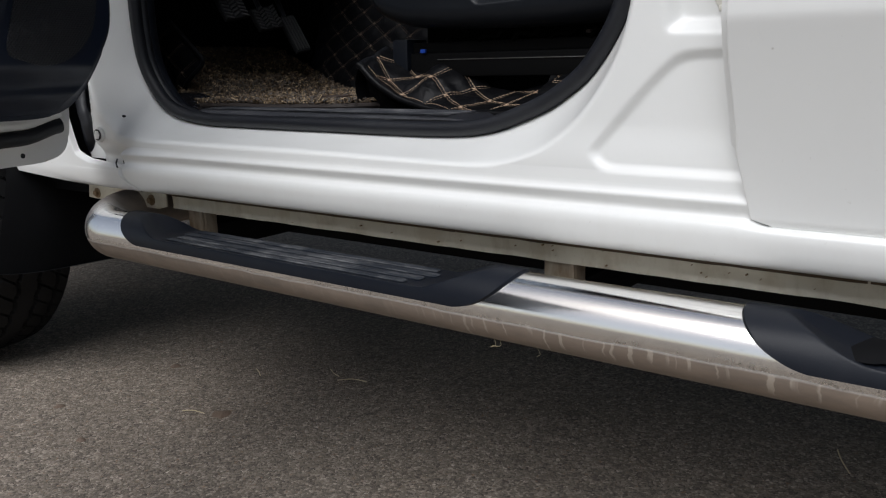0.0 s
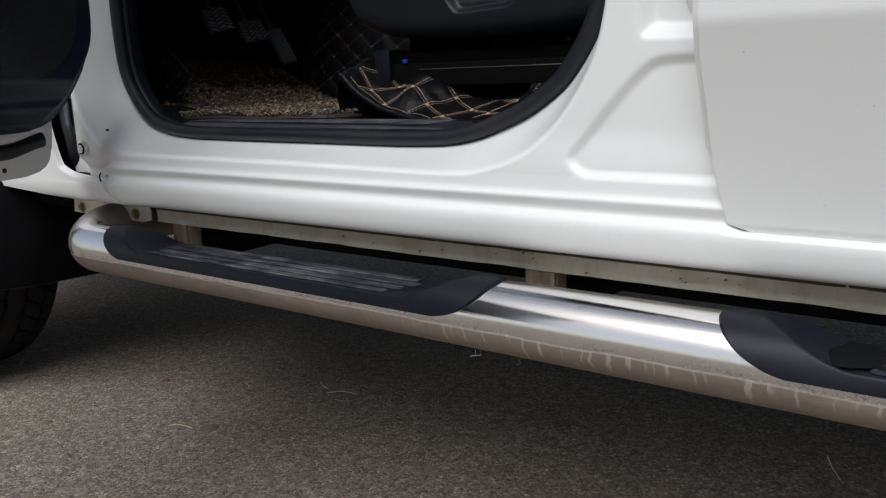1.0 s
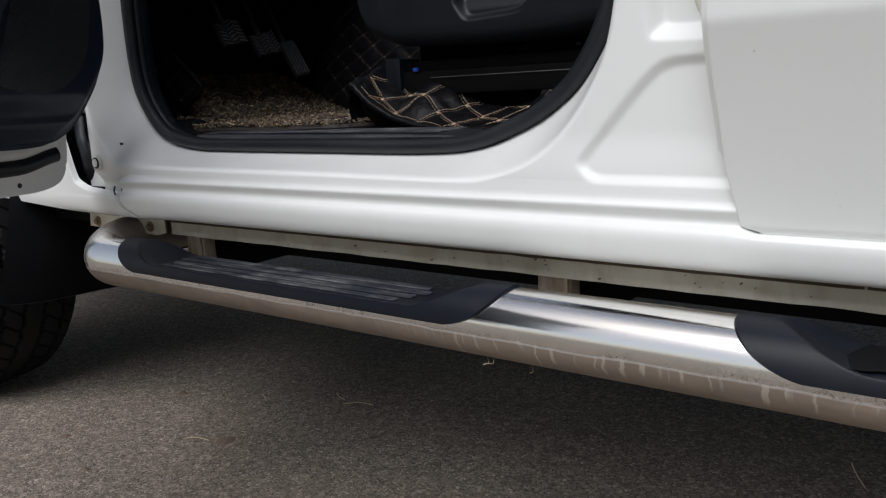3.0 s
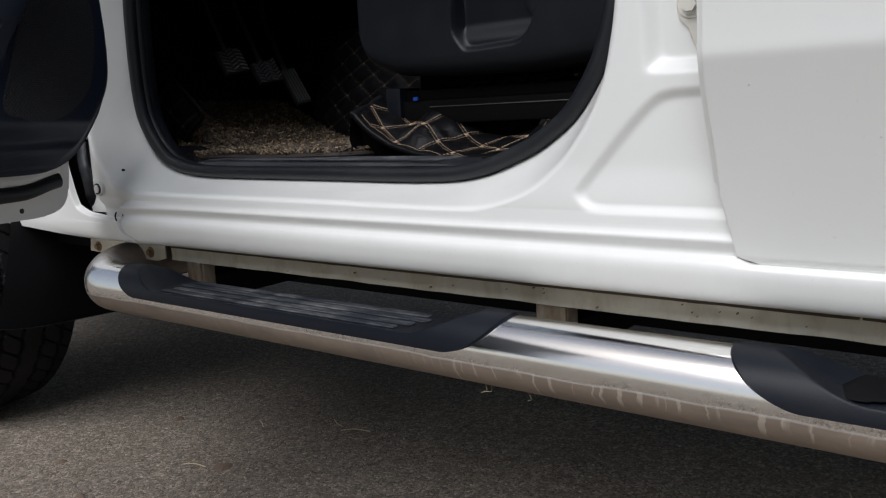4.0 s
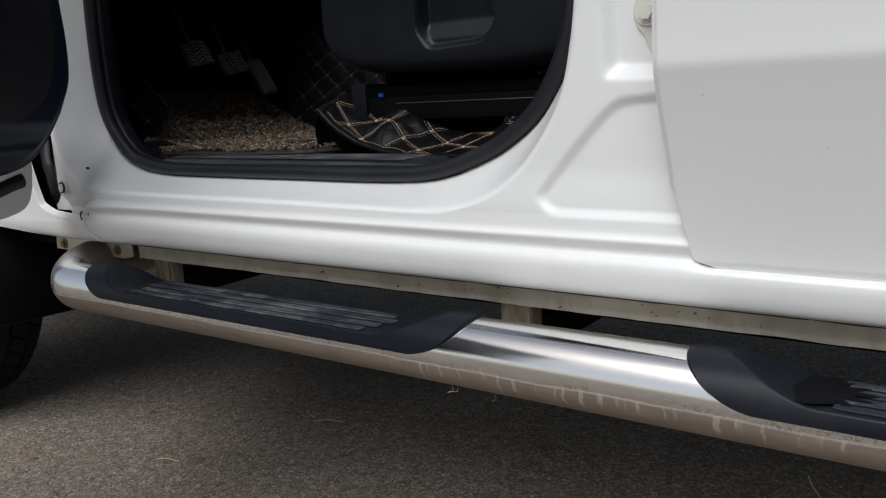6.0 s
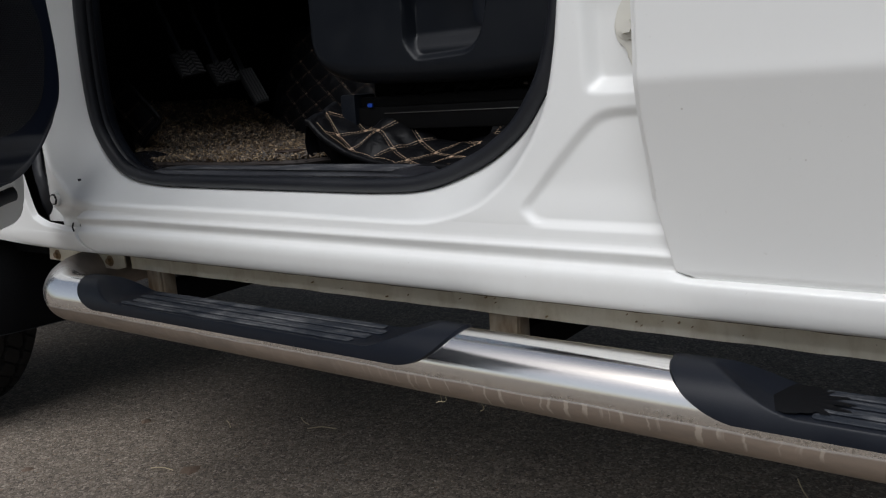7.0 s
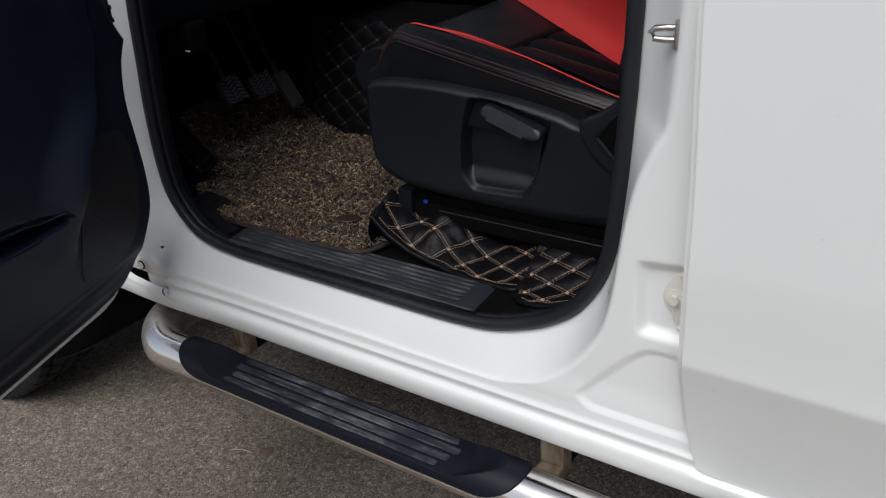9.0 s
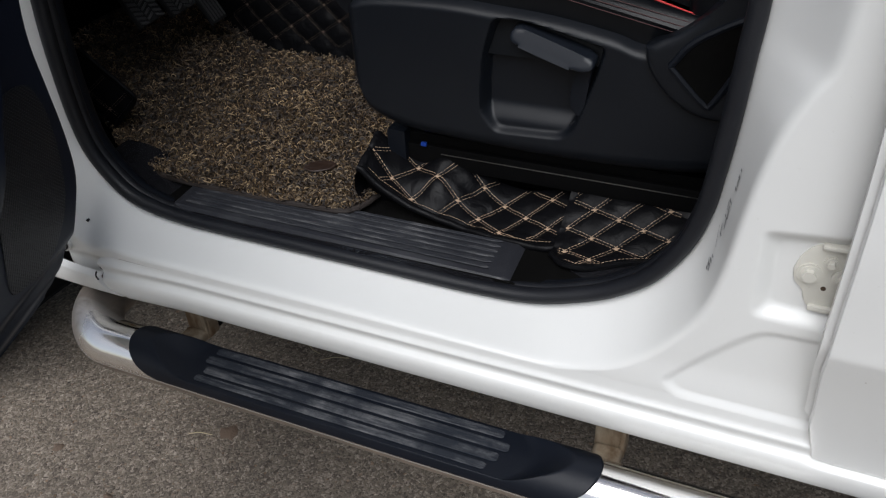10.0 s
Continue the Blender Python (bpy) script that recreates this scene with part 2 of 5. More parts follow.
def asphalt():
    n = Nodes("asphalt")
    warp = n.add("ShaderNodeTexNoise", Scale=120.0, Detail=2.0)
    n.link(n.coord, warp.inputs["Vector"])
    bent = n.mix(0.0065, n.coord, warp.outputs["Color"], "LINEAR_LIGHT")
    agg = n.voronoi(215.0, bent)
    tone = n.voronoi(215.0, bent, out="Color")
    fine = n.noise(230.0, 4.0, rough=0.65)
    mixed = n.math("ADD", n.math("MULTIPLY", tone, 0.55), n.math("MULTIPLY", fine, 0.5))
    grit = n.ramp(mixed, [(0.22, (0.062, 0.050, 0.040)), (0.40, (0.145, 0.119, 0.094)), (0.58, (0.224, 0.187, 0.150)), (0.70, (0.325, 0.277, 0.226)), (0.82, (0.52, 0.45, 0.375))])
    red = n.ramp(n.noise(95.0, 2.0), [(0.64, 0.0), (0.70, 1.0)])
    grit = n.mix(n.math("MULTIPLY", red, 0.45), grit, (0.30, 0.17, 0.09))
    pits = n.ramp(n.noise(105.0, 3.0), [(0.31, 1.0), (0.37, 0.0)])
    grit = n.mix(n.math("MULTIPLY", pits, 0.7), grit, (0.028, 0.025, 0.023))
    big = n.ramp(n.noise(2.3, 6.0), [(0.3, 0.75), (0.75, 1.12)])
    col = n.mix(1.0, grit, big, "MULTIPLY")
    col = n.mix(1.0, col, n.ramp(n.noise(48.0, 4.0, rough=0.6), [(0.30, 0.72), (0.70, 1.22)]), "MULTIPLY")
    dust = n.ramp(n.noise(9.0, 8.0, rough=0.7), [(0.50, 0.0), (0.78, 1.0)])
    col = n.mix(n.math("MULTIPLY", dust, 0.32), col, (0.17, 0.135, 0.10))
    h = n.math("SUBTRACT", n.math("ADD", n.math("MULTIPLY", n.noise(70.0, 6.0), 0.9), n.math("MULTIPLY", fine, 0.4)), n.math("MULTIPLY", agg, 0.6))
    n.bump(h, 0.6, 0.0040)
    return n.put(Base_Color=col, Roughness=0.85)


ASPHALT = asphalt()


def grille_mesh():
    """Round holes in a regular net that lies along the open door."""
    n = Nodes("speaker_mesh")
    along = n.math("SUBTRACT", n.math("MULTIPLY", n.axis(0), math.cos(radians(71))), n.math("MULTIPLY", n.axis(1), math.sin(radians(71))))
    both = n.tree.nodes.new("ShaderNodeCombineXYZ")
    n.link(along, both.inputs[0])
    n.link(n.axis(2), both.inputs[1])
    turned = n.tree.nodes.new("ShaderNodeMapping")
    turned.inputs["Rotation"].default_value = (0, 0, radians(45))
    n.link(both.outputs[0], turned.inputs["Vector"])
    v = n.add("ShaderNodeTexVoronoi", Scale=240.0, Randomness=0.0)
    n.link(turned.outputs[0], v.inputs["Vector"])
    n.bump(n.ramp(v.outputs["Distance"], [(0.25, 0.0), (0.42, 1.0)]), 0.8, 0.0015)
    col = n.ramp(v.outputs["Distance"], [(0.30, (0.002, 0.002, 0.003)), (0.42, (0.011, 0.013, 0.018))])
    return n.put(Base_Color=col, Roughness=0.5)


MESH = grille_mesh()
DOORTRIM = plastic("blue_black_door_trim", (0.0062, 0.0106, 0.0232), 0.44, 1300.0, 0.0003, 0.02, 0.34)
SILLPAINT = paint("sill_paint", (0.785, 0.79, 0.775), 0.05)


# ---------- mesh tools ----------
def part(name, mesh, material, parent=None, label="", smooth=True):
    """Link a mesh as one object, under parent if given. Coordinates are the world's."""
    if isinstance(mesh, bmesh.types.BMesh):
        bmesh.ops.recalc_face_normals(mesh, faces=mesh.faces)
        me = bpy.data.meshes.new(name)
        mesh.to_mesh(me)
        mesh.free()
    else:
        me = bpy.data.meshes.new(name)
        me.from_pydata(mesh[0], [], mesh[1])
    me.materials.append(material)
    if smooth:
        me.shade_smooth()
        me.set_sharp_from_angle(angle=radians(40))
    ob = new(name, me)
    if parent is not None:
        ob.parent = parent
        if parent.type == "EMPTY":
            ob.matrix_parent_inverse = Matrix.Translation(parent.location).inverted()
    if label:
        tagged(ob, label)
    return ob


def thing(name, at, label, category, group="", kind=""):
    ob = new(name)
    ob.empty_display_size = 0.05
    ob.location = at
    return tagged(ob, label, category, group, kind)


def grid(fn, nu, nv, closed=False):
    """A sheet of nu x nv cells; fn(u, v) gives a place for u, v in 0..1."""
    vs, fs = [], []
    cols = nu if closed else nu + 1
    for i in range(cols):
        for j in range(nv + 1):
            vs.append(tuple(fn(i / nu, j / nv)))
    for i in range(nu):
        for j in range(nv):
            a, b = i * (nv + 1) + j, ((i + 1) % cols) * (nv + 1) + j
            fs.append((a, b, b + 1, a + 1))
    return vs, fs


def joined(*meshes):
    vs, fs = [], []
    for v, f in meshes:
        k = len(vs)
        vs += v
        fs += [tuple(i + k for i in q) for q in f]
    return vs, fs


def spline(pts, n):
    """n + 1 even places along a smooth curve through pts."""
    p = [Vector(q) for q in pts]
    p = [2 * p[0] - p[1]] + p + [2 * p[-1] - p[-2]]
    dense = []
    for a, b, c, d in zip(p, p[1:], p[2:], p[3:]):
        for k in range(16):
            t = k / 16
            dense.append(0.5 * (2 * b + (c - a) * t + (2 * a - 5 * b + 4 * c - d) * t * t + (3 * b - a - 3 * c + d) * t ** 3))
    dense.append(p[-2])
    acc = [0.0]
    for a, b in zip(dense, dense[1:]):
        acc.append(acc[-1] + (b - a).length)
    out, k = [], 0
    for i in range(n + 1):
        s = acc[-1] * i / n
        while k < len(acc) - 2 and acc[k + 1] < s:
            k += 1
        f = (s - acc[k]) / max(acc[k + 1] - acc[k], 1e-9)
        out.append(dense[k].lerp(dense[k + 1], min(max(f, 0), 1)))
    return out


def sweep(path, profile, up=(0, 1, 0), capped=True):
    """A closed profile (across, up) carried along a path."""
    vs, fs, m = [], [], len(profile)
    up = Vector(up)
    for i, p in enumerate(path):
        d = (path[min(i + 1, len(path) - 1)] - path[max(i - 1, 0)]).normalized()
        side = d.cross(up).normalized()
        top = side.cross(d)
        vs += [tuple(p + side * a + top * b) for a, b in profile]
    for i in range(len(path) - 1):
        for j in range(m):
            a, b = i * m + j, i * m + (j + 1) % m
            fs.append((a, b, b + m, a + m))
    if capped:
        fs.append(tuple(range(m - 1, -1, -1)))
        fs.append(tuple(range((len(path) - 1) * m, len(path) * m)))
    return vs, fs


def ring(r, n=12, ry=None):
    return [(r * math.cos(2 * math.pi * k / n), (ry or r) * math.sin(2 * math.pi * k / n)) for k in range(n)]


def block(x0, x1, y0, y1, z0, z1, bevel=0.004, segs=2):
    bm = bmesh.new()
    bmesh.ops.create_cube(bm, size=1.0)
    for v in bm.verts:
        v.co = Vector((x0 + (v.co.x + 0.5) * (x1 - x0), y0 + (v.co.y + 0.5) * (y1 - y0), z0 + (v.co.z + 0.5) * (z1 - z0)))
    if bevel:
        bmesh.ops.bevel(bm, geom=bm.edges[:], offset=bevel, segments=segs, affect="EDGES", profile=0.6)
    return bm


def prism(poly, depth, place, bevel=0.004, segs=2):
    """A polygon (a, b) thickened by depth; place(a, b, c) gives the world's place."""
    bm = bmesh.new()
    low = [bm.verts.new((a, b, 0.0)) for a, b in poly]
    face = bm.faces.new(low)
    got = bmesh.ops.extrude_face_region(bm, geom=[face])
    moved = [g for g in got["geom"] if isinstance(g, bmesh.types.BMVert)]
    for v in moved:
        v.co.z = depth
    if bevel:
        rim = [e for e in bm.edges if abs(e.verts[0].co.z - e.verts[1].co.z) < 1e-6]
        bmesh.ops.bevel(bm, geom=rim, offset=bevel, segments=segs, affect="EDGES", profile=0.6)
    for v in bm.verts:
        v.co = Vector(place(*v.co))
    return bm


def cylinder(a, b, r, n=20, bevel=0.0):
    a, b = Vector(a), Vector(b)
    up = (0, 0, 1) if abs((b - a).normalized().z) < 0.9 else (1, 0, 0)
    return sweep([a, a.lerp(b, 0.5), b], ring(r, n), up)


def outline(pts, n=90):
    return [(p.x, p.z) for p in spline([(a, 0, b) for a, b in pts], n)]


def ease(t):
    t = min(max(t, 0.0), 1.0)
    return t * t * (3 - 2 * t)


def inside_soft(poly, x, z, soft, k=260.0):
    """0 outside a convex polygon, 1 inside, with soft flanks and rounded corners."""
    total = 0.0
    for (ax, az), (bx, bz) in zip(poly, poly[1:] + poly[:1]):
        l = math.hypot(bx - ax, bz - az)
        d = ((x - ax) * (bz - az) - (z - az) * (bx - ax)) / l
        total += math.exp(min(-k * d, 60.0))
    return ease(0.5 - math.log(total) / k / soft)


# ---------- ground ----------
part("ground", grid(lambda u, v: ((u - 0.5) * 400, (v - 0.5) * 400, 0.0), 8, 8), ASPHALT)
tagged(bpy.data.objects["ground"], "worn grey asphalt with fine stones and dust", "ground", kind="structure")

# ---------- pickup body ----------
car = thing("pickup_truck", (0.2, 2.2, 0.0), "white pickup truck with its driver door wide open", "pickup truck")

# door opening (x, z) at the weatherstrip, from the front pillar's top round to the rear pillar's top
OPEN = spline([(x, 0, z) for x, z in (
    (-0.10, 1.60), (-0.30, 1.40), (-0.44, 1.17), (-0.467, 1.034), (-0.477, 0.933), (-0.487, 0.825), (-0.486, 0.711), (-0.470, 0.647),
    (-0.425, 0.592), (-0.375, 0.570), (-0.310, 0.561), (-0.230, 0.559), (0.0, 0.558), (0.170, 0.558), (0.255, 0.565), (0.325, 0.588),
    (0.368, 0.611), (0.404, 0.641), (0.437, 0.692), (0.454, 0.745), (0.461, 0.800), (0.466, 0.861), (0.470, 0.935), (0.473, 0.990),
    (0.478, 1.200), (0.470, 1.450), (0.440, 1.600))], 3200)
# the pressed step round the opening
STEP = spline([(x, 0, z) for x, z in (
    (-0.16, 1.66), (-0.37, 1.42), (-0.50, 1.19), (-0.522, 1.034), (-0.530, 0.933), (-0.536, 0.825), (-0.528, 0.711), (-0.508, 0.640),
    (-0.478, 0.590), (-0.440, 0.556), (-0.400, 0.542), (-0.300, 0.539), (0.0, 0.538), (0.170, 0.536), (0.295, 0.536), (0.360, 0.550),
    (0.402, 0.575), (0.436, 0.611), (0.465, 0.661), (0.479, 0.719), (0.487, 0.785), (0.495, 0.839), (0.507, 0.890), (0.526, 0.935), (0.540, 0.978),
    (0.550, 1.200), (0.545, 1.450), (0.520, 1.640))], 3200)
OPEN_Y = 1.467
keep = [k for k in range(3201) if k % 10 == 0 or k == 3200 or (STEP[k].x > 0.27 and STEP[k].z < 0.92 and k % 2 == 0) or (-0.47 < STEP[k].x < -0.36 and STEP[k].z < 0.60)]
STEP, OPEN = [STEP[k] for k in keep], [OPEN[k] for k in keep]
ROWS_IN = len(keep) - 1
TRI = [(0.438, 0.556), (0.511, 0.641), (0.530, 0.656), (0.74, 0.662), (0.74, 0.540), (0.452, 0.540)]
HINGE_WELL = [(0.522, 0.684), (0.518, 0.778), (0.74, 0.800), (0.74, 0.680)]


def panel_y(x, z):
    """Depth of the body's outer panel outside the step."""
    y = 1.3955 + 0.004 * ease((z - 0.54) / 0.05)
    if z < 0.538:
        y = 1.3945 + (z - 0.526) / 0.012 * 0.001 if z > 0.526 else 1.3945 + 0.5 * (0.526 - z)
    if x > 0.42 and z < 0.69:
        y += 0.0052 * inside_soft(TRI, x, z, 0.013)
    y += (0.0120 * inside_soft(HINGE_WELL, x, z, 0.020) if x > 0.49 and z > 0.64 else 0.0)
    if x > 0.62:
        y += 0.012 * ease((x - 0.62) / 0.02)
    if x < -0.40:
        f = ease((-0.398 - x) / (0.042 + 0.04 * ease((z - 0.530) / 0.09)))
        y = y * (1 - f) + (1.3825 + 0.40 * max(0.0, -0.495 - x) + 2.6 * min(max(0.0, -0.516 - x), 0.022) * ease((0.640 - z) / 0.03) + 0.018 * ease((0.540 - z) / 0.035)) * f
    return y


def band(k, v):
    """The painted flank between the step and the weatherstrip."""
    s, o = STEP[k], OPEN[k]
    x, z = s.x + (o.x - s.x) * v, s.z + (o.z - s.z) * v
    y0 = panel_y(s.x, s.z)
    return Vector((x, y0 + (OPEN_Y + 0.012 - y0) * (v + 0.05 * math.sin(math.pi * v)), z))


def outer(k, v):
    """From the step out to the panel's far edges."""
    s = STEP[k]
    if s.x > 0.29 and s.z < 0.612:
        f = (s.x - 0.29) / 0.146
        bx, bz = s.x + 0.244 * f ** 1.4, 0.526
    elif s.x > 0.29 and s.z < 0.92:
        bx, bz = 0.68, 0.526 + 0.394 * (s.z - 0.611) / 0.309
    elif s.x > 0.0 and s.z >= 0.92:
        bx, bz = 0.68, s.z
    elif s.x < -0.39 and s.z < 0.557:
        f = ease((-0.39 - s.x) / 0.05)
        bx, bz = s.x - 0.20 * f, 0.526 - 0.045 * min(1.0, 14 * f)
    elif s.x < -0.39 and s.z < 0.92:
        bx, bz = -0.64, 0.481 + 0.439 * (s.z - 0.557) / 0.363
    elif s.x < -0.10 and s.z >= 0.92:
        bx, bz = -0.64 + max(0.0, s.z - 1.0) * 0.65, s.z
    else:
        bx, bz = s.x, 0.526
    x, z = s.x + (bx - s.x) * v, s.z + (bz - s.z) * v
    return Vector((x, panel_y(x, z), z))


def pillar_sheet():
    """Flank, rounded step and outer panel in one sheet."""
    vs, fs = [], []
    for k in range(ROWS_IN + 1):
        b0, o0 = band(k, 0.0), outer(k, 0.0)
        rb = min(0.010 / max((band(k, 1.0) - b0).length, 1e-4), 0.4)
        ro = min(0.007 / max((outer(k, 1.0) - o0).length, 1e-4), 0.5)
        br, orr = band(k, rb), outer(k, ro)
        vs += [tuple(band(k, 1.0 + (rb - 1.0) * j / 12)) for j in range(13)]
        vs += [tuple(br * (1 - f) ** 2 + b0 * 2 * f * (1 - f) + orr * f * f) for f in [j / 8 for j in range(1, 8)]]
        vs += [tuple(outer(k, ro + (1.0 - ro) * j / 80)) for j in range(81)]
    for k in range(ROWS_IN):
        for j in range(100):
            a = k * 101 + j
            fs.append((a, a + 101, a + 102, a + 1))
    return vs, fs


part("pillar_panel", pillar_sheet(), WHITE, car)

# sill: one profile (y, z) drawn along the car
SILL = spline([(0, y, z) for y, z in ((1.3945, 0.526), (1.3938, 0.522), (1.3920, 0.5185), (1.3900, 0.5160), (1.3896, 0.5135), (1.3912, 0.5095), (1.3930, 0.5045), (1.3925, 0.5005), (1.3895, 0.4970), (1.3858, 0.4935),
                                     (1.3838, 0.488), (1.3836, 0.480), (1.3855, 0.468), (1.3890, 0.4585), (1.3935, 0.4540), (1.4015, 0.4515), (1.420, 0.448), (1.442, 0.4440))], 90)
# front end of the sill, (z, x), where the fender meets it
SILL_END = [(p.z, p.x) for p in spline([(-0.392, 0, 0.440), (-0.394, 0, 0.460), (-0.405, 0, 0.465), (-0.416, 0, 0.471), (-0.424, 0, 0.480), (-0.427, 0, 0.488), (-0.4265, 0, 0.496), (-0.432, 0, 0.502), (-0.435, 0, 0.508), (-0.433, 0, 0.518), (-0.424, 0, 0.526)], 60)]


def sill_end(z):
    return min(SILL_END, key=lambda q: abs(q[0] - z))[1]


def flare(x):
    """The sill and fender swell outward near their seam."""
    return 0.0055 * ease((-0.26 - x) / 0.16)


def sill(u, v):
    p = SILL[min(int(v * 90 + 0.5), 90)]
    x0 = sill_end(p.z)
    x = x0 + (1.58 - x0) * u ** 1.6
    y = p.y - flare(x) * ease((0.530 - p.z) / 0.02) * ease((1.43 - p.y) / 0.02)
    y += 0.006 * (1 - ease((x - x0) / 0.007)) ** 2
    if x > 0.622 and p.z > 0.490:
        y += 0.014 * ease((p.z - 0.490) / 0.008)
    return x, y, p.z


part("sill_panel", grid(sill, 220, 90), SILLPAINT, car)


def flange(u, v):
    x = -0.376 + 1.93 * u
    w = 0.0012 * noise.noise((x * 28, v * 2, 0))
    ripple = 0.0020 * max(0.0, math.sin(x * 190)) ** 2 * ease((-0.20 - x) / 0.05) * ease((x + 0.31) / 0.03) * v
    roll = 0.0016 * ease((v - 0.72) / 0.28)
    return x, 1.440 + 0.002 * v + w - ripple - roll, 0.4450 - 0.0275 * v + 0.0013 * noise.noise((x * 14, 5, 0)) * v


pinch = part("pinch_flange", joined(grid(flange, 400, 10), grid(lambda u, v: tuple(a + b for a, b in zip(flange(u, 1.0), (0, 0.003 * v, 0))), 400, 1)), DIRTY_WHITE, car, "dirty cream-white welded seam flange under the sill")
for x0, x1 in ((-0.376, 0.226), (0.229, 0.71), (0.713, 1.55)):
    bead = [Vector((x, 1.4388, 0.4412 + 0.0007 * noise.noise((x * 30, 1, 7)))) for x in [x0 + (x1 - x0) * k / 80 for k in range(81)]]
    part("sealer_bead", sweep(bead, ring(0.0022, 6, 0.0022)), GRIME, pinch, "brown line of dirt along the seam")
rnd = random.Random(11)
for k in range(16):
    x, z = rnd.uniform(-0.15, 1.0), rnd.uniform(0.4215, 0.440)
    r = rnd.choice((0.0005, 0.0006, 0.0011))
    part("rust_speck", cylinder((x, 1.4362, z), (x, 1.4405, z), r, 7), RUST, pinch)
for x in (0.235, 0.55, 0.84):
    part("drain_spot", cylinder((x, 1.4375, 0.4285 + 0.002 * math.sin(x * 40)), (x, 1.4400, 0.4285 + 0.002 * math.sin(x * 40)), 0.0009, 8), RUST, pinch, "small rusty spot weld")
plate_in = part("bracket_plate", prism([(-0.630, 0.418), (-0.625, 0.447), (-0.42, 0.447), (-0.386, 0.447), (-0.385, 0.420), (-0.41, 0.414), (-0.54, 0.416)], 0.004, lambda a, b, c: (a, 1.434 + c, b), 0.0012, 1), DIRTY_WHITE, car, "dirty cream mounting strip with rusty bolts")
for x in (-0.598, -0.428):
    part("bolt", joined(cylinder((x, 1.4325, 0.4285), (x, 1.4345, 0.4285), 0.0095, 18), cylinder((x, 1.427, 0.4285), (x, 1.433, 0.4285), 0.0055, 6)), RUST, plate_in, "rusty hexagon bolt")


# front fender end below and ahead of the opening
SKIN = [(p.z, p.y) for p in SILL if p.z < 0.497]


def fender(u, v):
    span = 0.72 * u ** 1.3
    x = -0.4295 - span
    low = 0.4515 + 0.012 * max(0.0, (-0.56 - x) / 0.2)
    arch = 0.47 ** 2 - (x + 1.33) ** 2
    if arch > 0:
        low = max(low, 0.37 + math.sqrt(arch))
    top = 0.4965 + 0.005 * ease((-0.44 - x) / 0.09) + 0.012 * max(0.0, (-0.52 - x) / 0.047) ** 1.5 + 0.03 * max(0.0, (-0.567 - x) / 0.018) ** 1.6
    top = max(min(top, 1.05), low + 0.01)
    z = low + (top - low) * v
    if z < 0.486:
        k = next((i for i in range(len(SKIN) - 1) if SKIN[i + 1][0] <= z), len(SKIN) - 2)
        (za, ya), (zb, yb) = SKIN[k], SKIN[k + 1]
        y = ya + (yb - ya) * min(max((za - z) / max(za - zb, 1e-6), 0.0), 1.0)
    else:
        y = 1.3838 - 0.004 * ease((z - 0.5) / 0.2)
    y -= 0.0055 * (1 - ease((-0.46 - x) / 0.16))
    if x > -0.6:
        y += 0.010 * ease((v - 0.84) / 0.16) ** 2
    x += (sill_end(z) - 0.0022 + 0.4295) * (1 - ease(span / 0.09))
    return x, y + 0.006 * (1 - ease(span / 0.006)) ** 2, z


part("front_fender", grid(fender, 300, 60), WHITE, car)
part("pillar_plug", joined(cylinder((-0.478, 1.3765, 0.5455), (-0.478, 1.3815, 0.5455), 0.0125, 24), cylinder((-0.478, 1.3735, 0.5455), (-0.478, 1.377, 0.5455), 0.0078, 6)), WHITE, car, "white painted hinge bolt head")
part("plug_gasket", cylinder((-0.478, 1.3745, 0.5455), (-0.478, 1.3762, 0.5455), 0.0095, 24), RUBBER, car)
hole = min((band(k, v / 20) for k in range(ROWS_IN) if STEP[k].x < -0.4 and STEP[k].z < 0.65 for v in range(3, 20)), key=lambda p: (p.x + 0.449) ** 2 + (p.z - 0.5745) ** 2)
part("seam_notch", sweep(spline(((-0.4245, 1.3745, 0.5075), (-0.4265, 1.3728, 0.5000), (-0.4240, 1.3728, 0.4925)), 10), ring(0.0013, 8), (0, 1, 0)), RUBBER, car, "small black gap at the panel seam")
part("seam_gap", sweep([Vector((x - 0.0012, 1.4000, z)) for z, x in SILL_END if 0.452 < z < 0.506], ring(0.014, 8, 0.006), (0, 1, 0)), UNDER, car)
part("pillar_hole", cylinder(hole + Vector((0.0005, -0.0012, 0.0006)), hole + Vector((0, 0.003, 0)), 0.0024, 12), RUBBER, car, "small black hole in the paint")
BOOT = spline(((-0.600, 1.425, 0.620), (-0.578, 1.412, 0.590), (-0.566, 1.410, 0.560), (-0.566, 1.414, 0.530), (-0.575, 1.43, 0.500)), 60)


def boot(u, v):
    """Smooth rubber gaiter round the door's cable."""
    k = min(int(u * 60 + 0.5), 60)
    r = 0.013 + 0.0003 * math.sin(k * 0.6)
    return BOOT[k] + Vector((r * math.cos(6.283 * v), 0.7 * r * math.sin(6.283 * v), 0.4 * r * math.cos(6.283 * v)))


part("pillar_foot", prism([(-0.574, 0.498), (-0.574, 0.556), (-0.560, 0.580), (-0.535, 0.580), (-0.505, 0.545), (-0.48, 0.53), (-0.48, 0.498)], 0.003, lambda a, b, c: (a, 1.416 + c, b), 0.001), WHITE, car)
part("pillar_boot", grid(boot, 60, 16), RUBBER, car, "black rubber cable boot")

